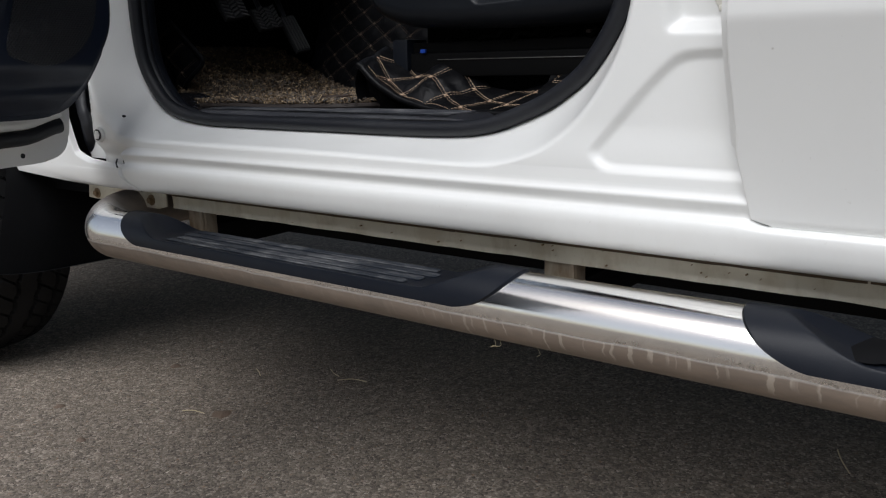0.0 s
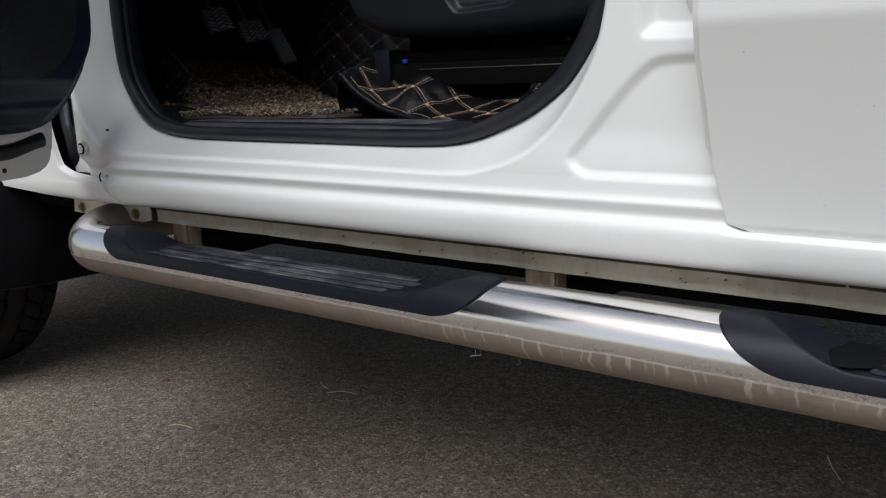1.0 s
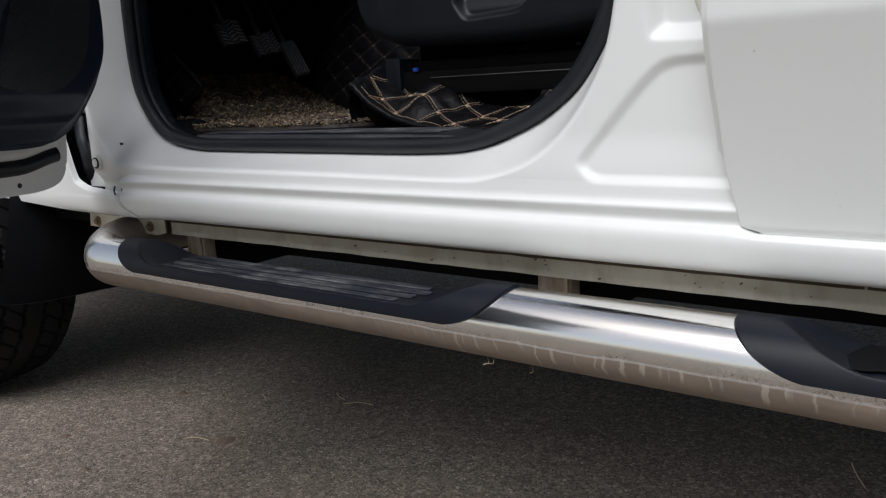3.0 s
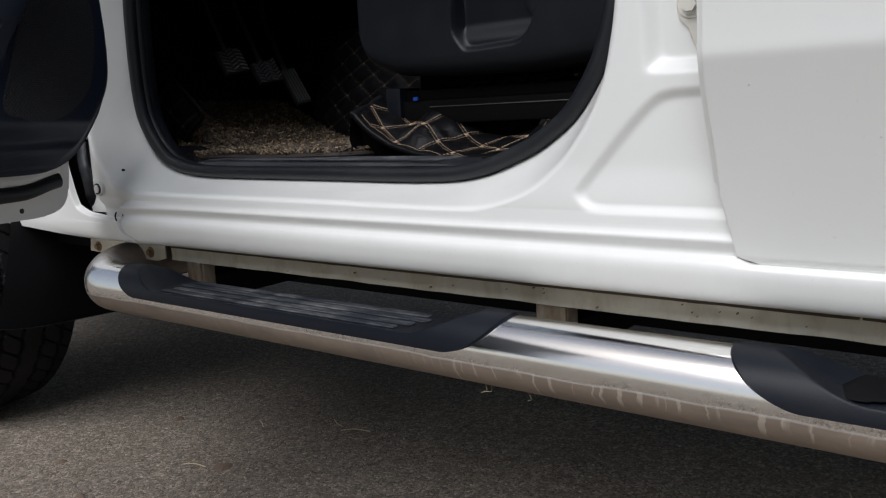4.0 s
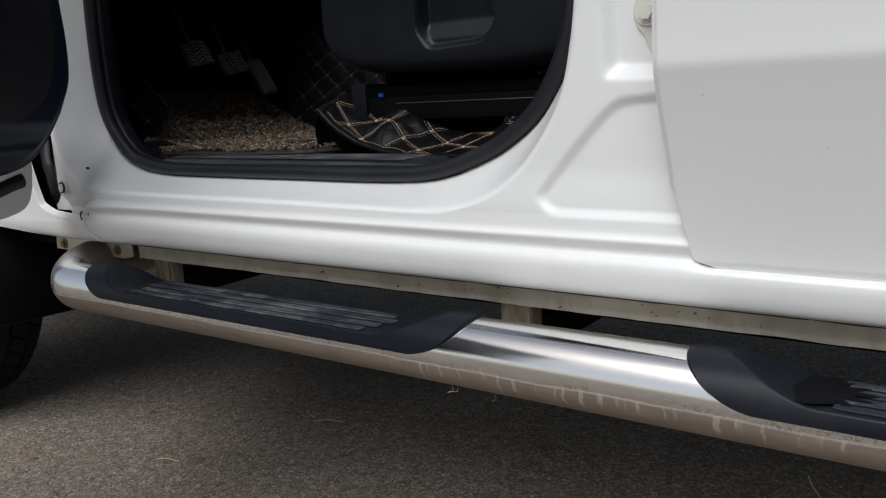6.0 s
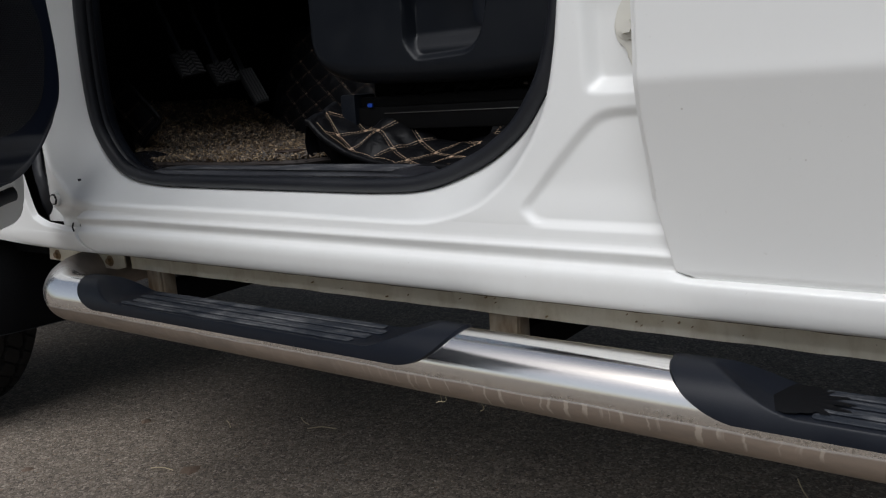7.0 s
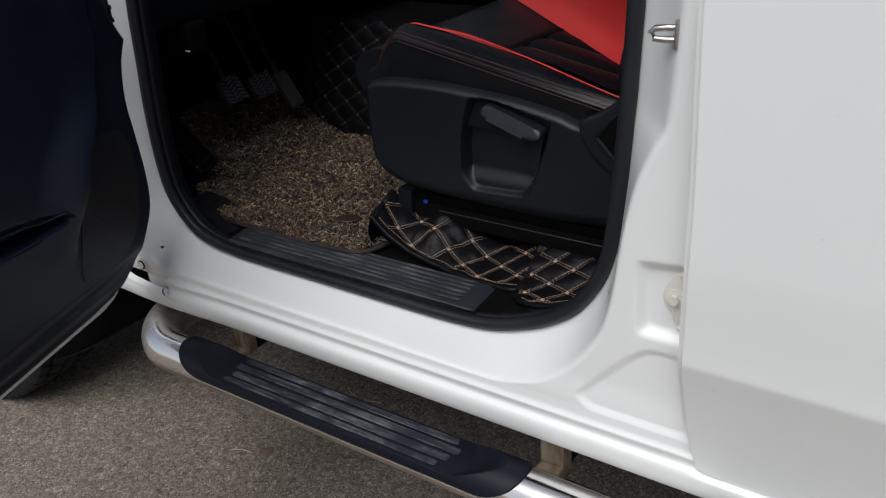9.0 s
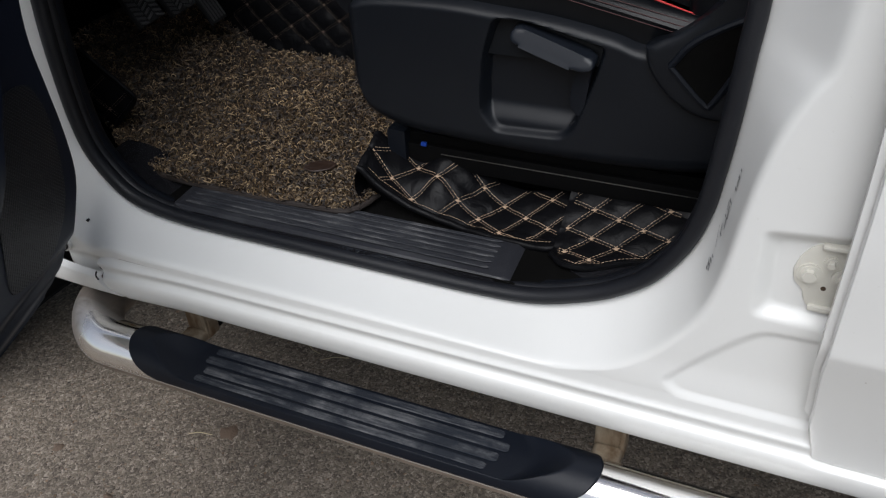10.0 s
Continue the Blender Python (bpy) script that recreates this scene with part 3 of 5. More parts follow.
# floor, firewall, far side and roof close the cabin; the unseen walls keep it dark
part("cabin_floor", block(-0.95, 1.7, 1.475, 3.0, 0.52, 0.578, 0.01), CARPET, car)
part("firewall", block(-1.05, -0.93, 1.46, 3.0, 0.45, 1.25, 0.01), UNDER, car)
part("far_side", block(-1.05, 1.75, 2.98, 3.06, 0.45, 1.72, 0.02), WHITE, car)
part("rear_wall", block(1.62, 1.72, 1.46, 3.0, 0.5, 1.7, 0.02), UNDER, car)
part("roof", block(-0.25, 1.7, 1.50, 3.0, 1.68, 1.74, 0.025), WHITE, car)
part("headliner", block(-0.22, 1.6, 1.52, 2.97, 1.655, 1.676, 0.004), TRIM, car)
part("far_lining", block(-1.0, 1.6, 2.955, 2.975, 0.58, 1.65, 0.004), TRIM, car)
screen = part("windscreen", prism([(-0.90, 1.10), (-0.22, 1.70), (-0.222, 1.704), (-0.902, 1.104)], 1.44, lambda a, b, c: (a, 1.52 + c, b), 0.0), GLASS, car, "clear windscreen")
screen.visible_shadow = False
# unseen block added to hold back light under the truck
part("underbody_blocker", block(-1.0, 1.9, 2.02, 2.75, 0.24, 0.45, 0.04), UNDER, car)
# unseen opaque pane added to shut side light out of the cabin
part("rear_window_blocker", block(0.60, 1.66, 1.37, 1.385, 1.14, 1.68, 0.004), GLOSSY, car, "unseen opaque black pane that keeps the cabin dark")
part("roof_rail", block(-0.22, 1.66, 1.44, 1.54, 1.60, 1.70, 0.02), WHITE, car)
# two unseen blocks added to stop light falling in through the open front
part("engine_bay_blocker", block(-2.0, -1.0, 1.86, 2.95, 0.47, 1.06, 0.03), UNDER, car)
part("front_blocker", block(-2.25, -1.98, 1.45, 3.05, 0.32, 0.95, 0.08, 4), WHITE, car)
part("bonnet", block(-1.95, -0.9, 1.47, 3.0, 1.05, 1.13, 0.03), WHITE, car)
part("dashboard", block(-0.95, -0.50, 1.50, 2.94, 0.95, 1.24, 0.05, 4), TRIM, car)
part("underbody", block(-0.60, 1.7, 1.49, 2.95, 0.43, 0.505, 0.01), UNDER, car)
part("chassis_rail", block(-0.50, 2.0, 1.79, 1.88, 0.300, 0.46, 0.012), UNDER, car)
part("chassis_rail", block(-2.0, -0.48, 1.79, 1.88, 0.36, 0.48, 0.012), UNDER, car)
part("suspension_arm", sweep(spline(((-1.05, 1.84, 0.37), (-0.84, 1.81, 0.335), (-0.70, 1.80, 0.305), (-0.60, 1.80, 0.303), (-0.50, 1.80, 0.330), (-0.40, 1.82, 0.36)), 30), ring(0.018, 12, 0.026), (0, 1, 0)), UNDER, car, "black suspension arm under the cab")
part("pillar_trim", grid(lambda u, v: (-0.475 - 0.30 * v, 1.50 + 0.035 * v, 0.575 + 0.42 * u), 10, 10), TRIM, car)


# rear door
def rear_door_y(z):
    if z < 0.6876:
        t = (z - 0.494) / (0.6876 - 0.494)
        return 1.3905 + (1.3475 - 1.3905) * (t ** 1.25)
    return 1.3475 - 0.006 * ease((z - 0.6876) / 0.15) + 0.02 * max(0.0, z - 0.95) ** 2


def rear_edge(z):
    """Front edge of the rear door."""
    if z < 0.56:
        return 0.598 + 0.011 * ((0.56 - z) / 0.05) + 0.018 * ease((0.5015 - z) / 0.0075)
    return 0.598 - 0.006 * ease((z - 0.56) / 0.11) - 0.008 * ease((z - 0.85) / 0.30)


def rear_skin(u, v):
    z = 0.494 + 0.66 * v ** 1.2
    x = rear_edge(z) + 0.95 * u ** 2.2
    y = rear_door_y(z) + 0.004 * (1 - min(u / 0.06, 1.0)) ** 3
    y += 0.003 * (1 - min(v / 0.02, 1.0))
    return x, y, z


rear_door = part("rear_door", grid(rear_skin, 60, 140), WHITE, car, "closed white rear door with a pressed crease")
rim = [Vector((rear_edge(z) + 0.0025, rear_door_y(z) + 0.006, z)) for z in [0.505 + 0.645 * k / 60 for k in range(61)]]
part("hem", sweep(rim, ring(0.0035, 8)), WHITE, rear_door)
low = [Vector((x, rear_door_y(0.494) + 0.004, 0.4955)) for x in [0.632 + 0.92 * k / 30 for k in range(31)]]
part("hem", sweep(low, ring(0.0022, 8), (0, 0, 1)), WHITE, rear_door)


def rear_inner(u, v):
    z = 0.500 + 0.647 * v
    x0 = rear_edge(z) - 0.0080 * ease((z - 0.560) / 0.010)
    k = u * 3
    if k <= 1:
        return x0 + 0.05 * (1 - k), rear_door_y(z) + 0.012, z
    if k <= 2:
        return x0 + 0.003 * (k - 1), rear_door_y(z) + 0.012 + 0.006 * (k - 1), z
    return x0 + 0.003, rear_door_y(z) + 0.018 + 0.030 * (k - 2), z


part("inner_panel", grid(rear_inner, 12, 72), WHITE, rear_door)

# check hinge of the rear door in its well
hinge = thing("rear_door_hinge", (0.57, 1.418, 0.69), "cream-white painted door hinge plate with bolts", "door hinge")
HY = 1.4135
leaf = outline([(0.545, 0.741), (0.549, 0.757), (0.559, 0.771), (0.575, 0.777), (0.612, 0.778), (0.612, 0.702), (0.572, 0.697), (0.562, 0.703), (0.557, 0.717), (0.548, 0.727), (0.545, 0.741)], 60)[:-1]
part("leaf", prism(leaf, 0.005, lambda a, b, c: (a, HY - c, b), 0.0015), CREAM, hinge)
part("lip", block(0.566, 0.612, HY - 0.012, HY - 0.003, 0.7735, 0.7785, 0.002), CREAM, hinge)
part("lip", block(0.566, 0.612, HY - 0.010, HY - 0.003, 0.6955, 0.7015, 0.002), CREAM, hinge)
for x, z, r in ((0.5605, 0.739, 0.0125), (0.5775, 0.7565, 0.0072), (0.592, 0.739, 0.0115)):
    b = part("bolt", joined(cylinder((x, HY - 0.0068, z), (x, HY - 0.004, z), r, 28), cylinder((x, HY - 0.0080, z), (x, HY - 0.006, z), r * 0.78, 28)), CREAM, hinge)
    part("bolt_head", cylinder((x, HY - 0.0135, z), (x, HY - 0.0075, z), r * 0.56, 6), CREAM, b)
part("slot", cylinder((0.5765, HY - 0.0056, 0.7235), (0.5765, HY - 0.002, 0.7235), 0.0026, 16), GRIME, hinge)

# striker on the rear pillar
striker = thing("door_striker", (0.53, 1.41, 1.04), "bare steel door striker loop", "striker")
part("plate", block(0.5385, 0.5425, 1.400, 1.409, 1.046, 1.078, 0.002), STEEL, striker)
part("loop", sweep([Vector(p) for p in ((0.540, 1.405, 1.069), (0.530, 1.402, 1.069), (0.518, 1.400, 1.068), (0.513, 1.400, 1.063), (0.517, 1.400, 1.057), (0.528, 1.402, 1.056), (0.540, 1.405, 1.056))], ring(0.0038, 10), (0, 0, 1)), STEEL, striker)

# faded print on the rear pillar's flank
decal = thing("pillar_sticker", (0.472, 1.425, 0.70), "faded grey safety sticker on the white pillar", "sticker")
def print_bar(f, side, h, w):
    """One thin bar of print, f up the flank, side across it."""
    k = min(range(ROWS_IN), key=lambda i: abs(OPEN[i].z - (0.712 + 0.11 * f)) + (0 if OPEN[i].x > 0 else 9))
    a, b = band(k, 0.42), band(k, 0.55)
    d = (b - a).normalized()
    c = a + d * side + Vector((-0.0012, -0.0012, 0))
    part("print", prism([(-w / 2, -h / 2), (w / 2, -h / 2), (w / 2, h / 2), (-w / 2, h / 2)], 0.0006, lambda i, j, m: (c.x + d.x * i, c.y + d.y * i, c.z + j), 0.0), INK, decal)


STICKER = [(0.00, 0.000, 0.004, 0.006), (0.045, 0.000, 0.004, 0.007), (0.09, 0.000, 0.004, 0.007), (0.045, -0.003, 0.013, 0.002), (0.045, 0.003, 0.013, 0.002), (0.14, 0.000, 0.003, 0.005),
           (0.27, 0.007, 0.040, 0.0009), (0.38, 0.004, 0.003, 0.008), (0.43, 0.008, 0.010, 0.0022), (0.50, 0.002, 0.014, 0.0025), (0.55, 0.006, 0.003, 0.010), (0.62, 0.003, 0.016, 0.0030), (0.66, 0.010, 0.014, 0.0016), (0.72, 0.006, 0.003, 0.009),
           (0.88, 0.004, 0.004, 0.006), (0.94, 0.004, 0.009, 0.0024), (1.00, 0.005, 0.004, 0.006), (1.06, 0.006, 0.003, 0.004)]
for f, side, h, w in STICKER:
    print_bar(f, side, h, w)

# ---------- weatherstrip ----------
seal = thing("door_weatherstrip", (0.0, 1.48, 0.55), "black rubber weatherstrip round the open door opening", "weatherstrip")


def inset(path, d, y):
    out = []
    for i, p in enumerate(path):
        t = (path[min(i + 1, len(path) - 1)] - path[max(i - 1, 0)]).normalized()
        nrm = Vector((-t.z, 0, t.x))
        e = d[0] + (d[1] - d[0]) * abs(t.z) if isinstance(d, tuple) else d
        out.append(Vector((p.x + nrm.x * e, y, p.z + nrm.z * e)))
    return out


part("bulb", sweep(inset(OPEN, 0.009, 1.474), ring(0.0105, 12, 0.012)), RUBBER, seal)
part("lip", sweep(inset(OPEN, (0.010, 0.012), 1.487), ring(0.008, 10, 0.009)), RUBBER, seal)
part("inner_trim", sweep(inset(OPEN, (0.006, 0.011), 1.499), ring(0.006, 10, 0.012)), TRIM, seal)

# ---------- side step ----------
step = thing("side_step", (0.4, 1.35, 0.35), "polished stainless tube side step with black plastic pads", "side step")
TY, TZ, TR = 1.3475, 0.386, 0.0405
PADS = ((-0.357, 0.390), (0.620, 1.37))


def pad_roof(x, a, x0, x1):
    """Height of the pad's trodden surface above the tube's axis."""
    c = math.cos(a)
    near = min(max((x - x0 - 0.040 - 0.012 * abs(c)) / 0.074, 0.0), 1.0)
    far = min(max((x1 - x - 0.036 - 0.030 * c * c) / 0.066, 0.0), 1.0)
    return 0.0445 - 0.0285 * min(0.4 * ease(near) + 0.6 * math.sin(near * math.pi / 2), 0.6 * ease(far) + 0.4 * math.sin(far * math.pi / 2))


def tube_skin(u, v):
    x = -0.40 + 2.06 * u
    a = 2 * math.pi * v
    y, z = -TR * math.cos(a), TR * math.sin(a)
    for x0, x1 in PADS:
        if x0 < x < x1:
            z = min(z, pad_roof(x, a, x0, x1) - 0.004)
    return x, TY + y, TZ + z


turn = [Vector((-0.399, TY, TZ))]
for k in range(1, 17):
    a = radians(90 * k / 16)
    turn.append(Vector((-0.40 - 0.084 * math.sin(a), TY + 0.084 * (1 - math.cos(a)), TZ + 0.018 * ease(k / 16))))
turn += [Vector((-0.484, TY + 0.084 + 0.03 * k, TZ + 0.018 + 0.002 * k)) for k in range(1, 10)]
part("tube", joined(grid(tube_skin, 300, 64), sweep(turn, ring(TR, 64), (0, 0, 1))), CHROME, step)


def pad_surface(x0, x1):
    def place(u, v):
        a = math.pi * (0.5 + 0.5 * math.copysign(abs(2 * v - 1) ** 0.7, 2 * v - 1))
        s = max(math.sin(a), 0.0)
        e0, e1 = x0 + 0.095 * (1 - s ** 0.36), x1 - 0.095 * (1 - s ** 0.36)
        x = e0 + (e1 - e0) * u
        lift = 0.0032 if 0.004 < u < 0.996 else -0.001
        if v in (0.0, 1.0):
            lift = -0.001
        r = TR + lift
        y, z = -r * math.cos(a) * 1.01, r * math.sin(a)
        return x, TY + y, TZ + (min(z, pad_roof(x, a, x0, x1)) if z > 0.005 else z)
    return place


def step_pad(x0, x1):
    p = part("step_pad", grid(pad_surface(x0, x1), 260, 64), PAD, step, "dusty black plastic tread pad")
    for n, (y, w) in enumerate(((1.3190, 0.0058), (1.3375, 0.0074), (1.3578, 0.0074), (1.3772, 0.0066))):
        a, b = x0 + 0.134 + 0.006 * math.sin(n * 2.1), x1 - 0.140 - 0.010 * math.cos(n * 1.7)
        part("rib", prism([(a + 0.004, y - w), (b - 0.004, y - w), (b, y - w * 0.6), (b, y + w * 0.6), (b - 0.004, y + w), (a + 0.004, y + w), (a, y + w * 0.6), (a, y - w * 0.6)], 0.0022, lambda i, j, k: (i, j, TZ + 0.0158 + k), 0.0008, 1), KNURL, p)
    return p


step_pad(*PADS[0])
second = step_pad(*PADS[1])


def wet(u, v):
    a = 6.283 * u
    c, q = math.cos(a), math.sin(a)
    r = 1 + 0.16 * noise.noise((c * 2.5, q * 2.5, 3.0)) + 0.10 * noise.noise((c * 9, q * 9, 6.0))
    r *= 1 + (0.22 * math.sin(14 * a) if c > 0.55 else 0.0)
    return 0.736 + 0.038 * r * (1 - v) * c, 1.3480 + 0.0355 * r * (1 - v) * q * (1 - 0.12 * c), TZ + 0.0187 + 0.0003 * (1 - (1 - v) ** 4)


part("wet_patch", grid(wet, 160, 8, True), WET, second, "dark wet patch on the pad")
for x in (-0.322, 0.376, 1.1):
    b = part("bracket", block(x - 0.023, x + 0.021, 1.446, 1.474, 0.345, 0.432, 0.005, 3), TUBEDULL, step, "dull brownish square steel bracket")
    part("bracket_rib", block(x + 0.013, x + 0.0205, 1.4425, 1.4475, 0.347, 0.4165, 0.002), TUBEDULL, b)
    part("bracket_stub", block(x - 0.022, x + 0.020, 1.370, 1.4475, 0.346, 0.364, 0.007, 3), TUBEDULL, b)
    part("bracket_arm", block(x - 0.021, x + 0.019, 1.473, 1.80, 0.348, 0.392, 0.004), UNDER, b)

# ---------- front wheel ----------
wheel = thing("front_wheel", (-1.255, 1.41, 0.0), "black off-road tyre on a steel rim, dusty", "wheel")


def steered(dx, dy, z):
    """The front wheels stand turned a little."""
    c, q = math.cos(radians(5)), math.sin(radians(5))
    return -1.255 + dx * c - dy * q, 1.41 + dx * q + dy * c, z


def tyre(u, v):
    a = 2 * math.pi * u
    w = (v - 0.5) * 2
    r = 0.377 - 0.010 * abs(w) ** 3 - 0.10 * max(0.0, (abs(w) - 0.80) / 0.20) ** 1.6
    y = 0.120 * (w if abs(w) < 0.80 else math.copysign(0.80 + 0.20 * math.sin((abs(w) - 0.8) / 0.2 * math.pi / 2), w))
    if abs(w) < 0.84:
        zig = 0.022 * (2 * abs((u * 52) % 1.0 * 2 - 1) - 1)
        groove = min(abs(w - g - zig) for g in (-0.60, -0.22, 0.18, 0.56)) < 0.034
        slot = (u * 52 + w * 1.8 + (0.5 if w > 0 else 0)) % 1.0 < 0.065 and abs(w) > 0.22
        if groove or slot:
            r -= 0.011
    return steered(r * math.cos(a), y, max(0.003, 0.365 + r * math.sin(a)))


part("tyre", grid(tyre, 832, 90, True), TYRE, wheel)


def rim_disc(u, v):
    a = 2 * math.pi * u
    r = 0.255 * (1 - v)
    return steered(r * math.cos(a), -0.085 + 0.05 * math.sin(v * math.pi), 0.365 + r * math.sin(a))


part("rim", grid(rim_disc, 48, 10, True), STEEL, wheel)


# wheel arch liner and its lower flap
def liner(u, v):
    a = radians(-9 + 200 * u)
    return -1.33 + 0.50 * math.cos(a), 1.395 + 0.42 * v, 0.37 + 0.49 * math.sin(a)


part("wheel_arch_liner", grid(liner, 60, 6), UNDER, car, "dusty black wheel arch liner")


def flap(u, v):
    return -0.758 - 0.05 * (1 - u) ** 2 + 0.004 * math.sin(v * 7), 1.297 + 0.083 * (1 - u) + 0.32 * v, 0.267 + 0.235 * (1 - u) - 0.010 * v + 0.012 * (1 - v) ** 6


part("mud_flap", joined(grid(flap, 12, 12), grid(lambda u, v: tuple(a + b for a, b in zip(flap(1.0, v), (0.008 * u, 0, 0.0))), 2, 12)), UNDER, car, "black plastic mud flap behind the front wheel")
# black sheet added behind the hinge hollow in place of its shade
part("hollow_backing", block(-0.80, -0.50, 1.448, 1.48, 0.42, 0.60, 0.01), UNDER, car)

# ---------- open front door ----------
HINGE = Vector((-0.50, 1.385, 0.0))
DU = Vector((math.cos(radians(-71)), math.sin(radians(-71)), 0))
DN = Vector((-DU.y, DU.x, 0))


def on_door(u, z, n):
    """A place on the open door: along it, height, and inward depth."""
    p = HINGE + DU * u + DN * n
    return p.x, p.y, z


front_door = thing("front_door", (-0.50, 1.385, 0.51), "open white front door seen from its black inner trim", "car door")


shell_line = outline([(0.072, 1.14), (0.072, 0.95), (0.073, 0.75), (0.080, 0.62), (0.087, 0.56), (0.096, 0.532), (0.118, 0.517), (0.16, 0.512), (0.25, 0.513), (0.6, 0.515), (0.95, 0.52), (1.02, 0.56), (1.06, 0.8), (1.08, 1.14)], 300)
part("door_shell", prism(shell_line, 0.028, lambda a, b, c: on_door(a - 0.020, b, c - 0.022), 0.004), WHITE, front_door)
trim_line = outline([(0.066, 1.16), (0.058, 1.07), (0.046, 1.04), (0.030, 1.016), (0.019, 0.992), (0.030, 0.972), (0.046, 0.945), (0.055, 0.900), (0.052, 0.850), (0.048, 0.785), (0.051, 0.730), (0.063, 0.692), (0.088, 0.657), (0.127, 0.618), (0.166, 0.596), (0.22, 0.587), (0.35, 0.590), (0.6, 0.60), (0.95, 0.61), (1.0, 0.66), (1.03, 0.85), (1.04, 1.16)], 420)
POCKET_PULL = [(0.297, 0.788), (0.303, 0.797), (0.330, 0.809), (0.381, 0.817), (0.419, 0.826), (0.52, 0.836), (0.62, 0.838), (0.62, 0.796), (0.52, 0.790), (0.438, 0.783), (0.375, 0.777), (0.325, 0.777), (0.305, 0.781)]


RIM_A = np.array(trim_line[:-1])
RIM_D = np.array(trim_line[1:]) - RIM_A


def rim_distance(u, z):
    """Distance to the trim's outline."""
    w = np.array((u, z)) - RIM_A
    f = np.clip((w * RIM_D).sum(1) / (RIM_D ** 2).sum(1), 0.0, 1.0)
    return float(np.sqrt(((w - RIM_D * f[:, None]) ** 2).sum(1).min()))


def ridge_left(z):
    """Where the pull's ridge begins at a height."""
    return float(np.interp(z, (0.60, 0.715, 0.77, 0.832, 0.868, 0.933, 1.0), (0.330, 0.298, 0.276, 0.246, 0.228, 0.172, 0.130)))


def door_card(u, z):
    """How far the moulded trim stands in from the door's skin."""
    rim = rim_distance(u, z)
    low = min(max((z - 0.592) / 0.072, 0.0), 1.0)
    shelf = 0.45 * ease(low / 0.42) + 0.55 * ease((low - 0.52) / 0.48)
    n = 0.092 + 0.038 * min(ease(rim / 0.045), shelf)
    d = u - ridge_left(z)
    n += 0.030 * ease(d / 0.014) * (1 - 0.95 * ease((d - 0.014) / 0.085)) * ease((z - 0.70) / 0.14) * (1 - 0.85 * ease((z - 0.87) / 0.12))
    if u > 0.28 and 0.76 < z < 0.87:
        n -= 0.045 * inside_soft(POCKET_PULL, u, z, 0.004)
    return n


def card_left(z):
    """Where the trim's hinge-side edge runs at a height."""
    edge = [q for q in trim_line if q[0] < 0.6]
    for (a0, b0), (a1, b1) in zip(edge, edge[1:]):
        if b1 <= z <= b0:
            return a0 + (a1 - a0) * (b0 - z) / max(b0 - b1, 1e-6)
    return 0.215


def card(u, v):
    z = 0.5925 + 0.565 * v
    a, m = card_left(z), ridge_left(z)
    m = max(m, a + 0.03)
    if u < 0.30:
        x = a + (m - a) * u / 0.30
    elif u < 0.45:
        x = m + 0.022 * (u - 0.30) / 0.15
    else:
        x = m + 0.022 + (1.03 - m - 0.022) * ((u - 0.45) / 0.55) ** 1.4
    if u == 0.0 or v == 0.0:
        return on_door(x, z, 0.088)
    return on_door(x, z, door_card(x, z))


trim_panel = part("trim_panel", prism(trim_line, 0.038, lambda a, b, c: on_door(a, b, 0.056 + c * 0.895), 0.003, 2), DOORTRIM, front_door, "black moulded plastic door trim")
part("trim_moulding", grid(card, 220, 260), DOORTRIM, trim_panel)
pull_edge = outline(POCKET_PULL + POCKET_PULL[:1], 90)
part("pull_rim", sweep([Vector(on_door(u + 0.0005, z, door_card(min(u, 0.27), z) + 0.001)) for u, z in pull_edge], ring(0.0016, 8), tuple(DN)), DOORTRIM, trim_panel)
mesh_line = outline([(0.115, 0.83), (0.130, 0.862), (0.165, 0.874), (0.208, 0.868), (0.238, 0.832), (0.268, 0.77), (0.290, 0.715), (0.300, 0.686), (0.296, 0.674), (0.275, 0.668), (0.24, 0.661), (0.195, 0.668), (0.158, 0.688), (0.134, 0.714), (0.120, 0.755), (0.113, 0.795), (0.115, 0.83)], 80)[:-1]
part("speaker_grille", prism(mesh_line, 0.0035, lambda a, b, c: on_door(a, b, 0.1280 + c), 0.001), MESH, trim_panel, "fine black speaker mesh")
seal_path = [Vector(on_door(u, 0.5575 + 0.013 * ease((0.20 - u) / 0.085), 0.037)) for u in [0.122 + 0.82 * k / 60 for k in range(61)]]
part("door_seal", sweep(seal_path, ring(0.0122, 14, 0.0090), tuple(DN)), RUBBER, front_door)
part("inner_flange", sweep([p + Vector((0, 0, 0.0205)) for p in seal_path], ring(0.010, 14, 0.0080), tuple(DN)), WHITE, front_door)
part("inner_shell", prism([(0.105, 0.60), (0.115, 0.562), (0.16, 0.548), (0.94, 0.548), (0.94, 0.60)], 0.026, lambda a, b, c: on_door(a, b, 0.004 + c), 0.004), WHITE, front_door)
part("drain_plug", cylinder(on_door(0.172, 0.527, 0.001), on_door(0.172, 0.527, 0.007), 0.0040, 16), RUBBER, front_door, "small black drain plug")
part("check_roller", joined(*[cylinder(on_door(0.013, z0, 0.071), on_door(0.013, z1, 0.071), r, 20) for z0, z1, r in ((1.012, 1.018, 0.0105), (1.017, 1.034, 0.0085), (1.033, 1.039, 0.0105), (1.038, 1.056, 0.0070))]), RUBBER, front_door, "black rubber door stop")

# ---------- interior: sill trim, mats ----------
plate = thing("scuff_plate", (-0.07, 1.52, 0.58), "scuffed black plastic door sill scuff plate with ribs", "scuff plate")


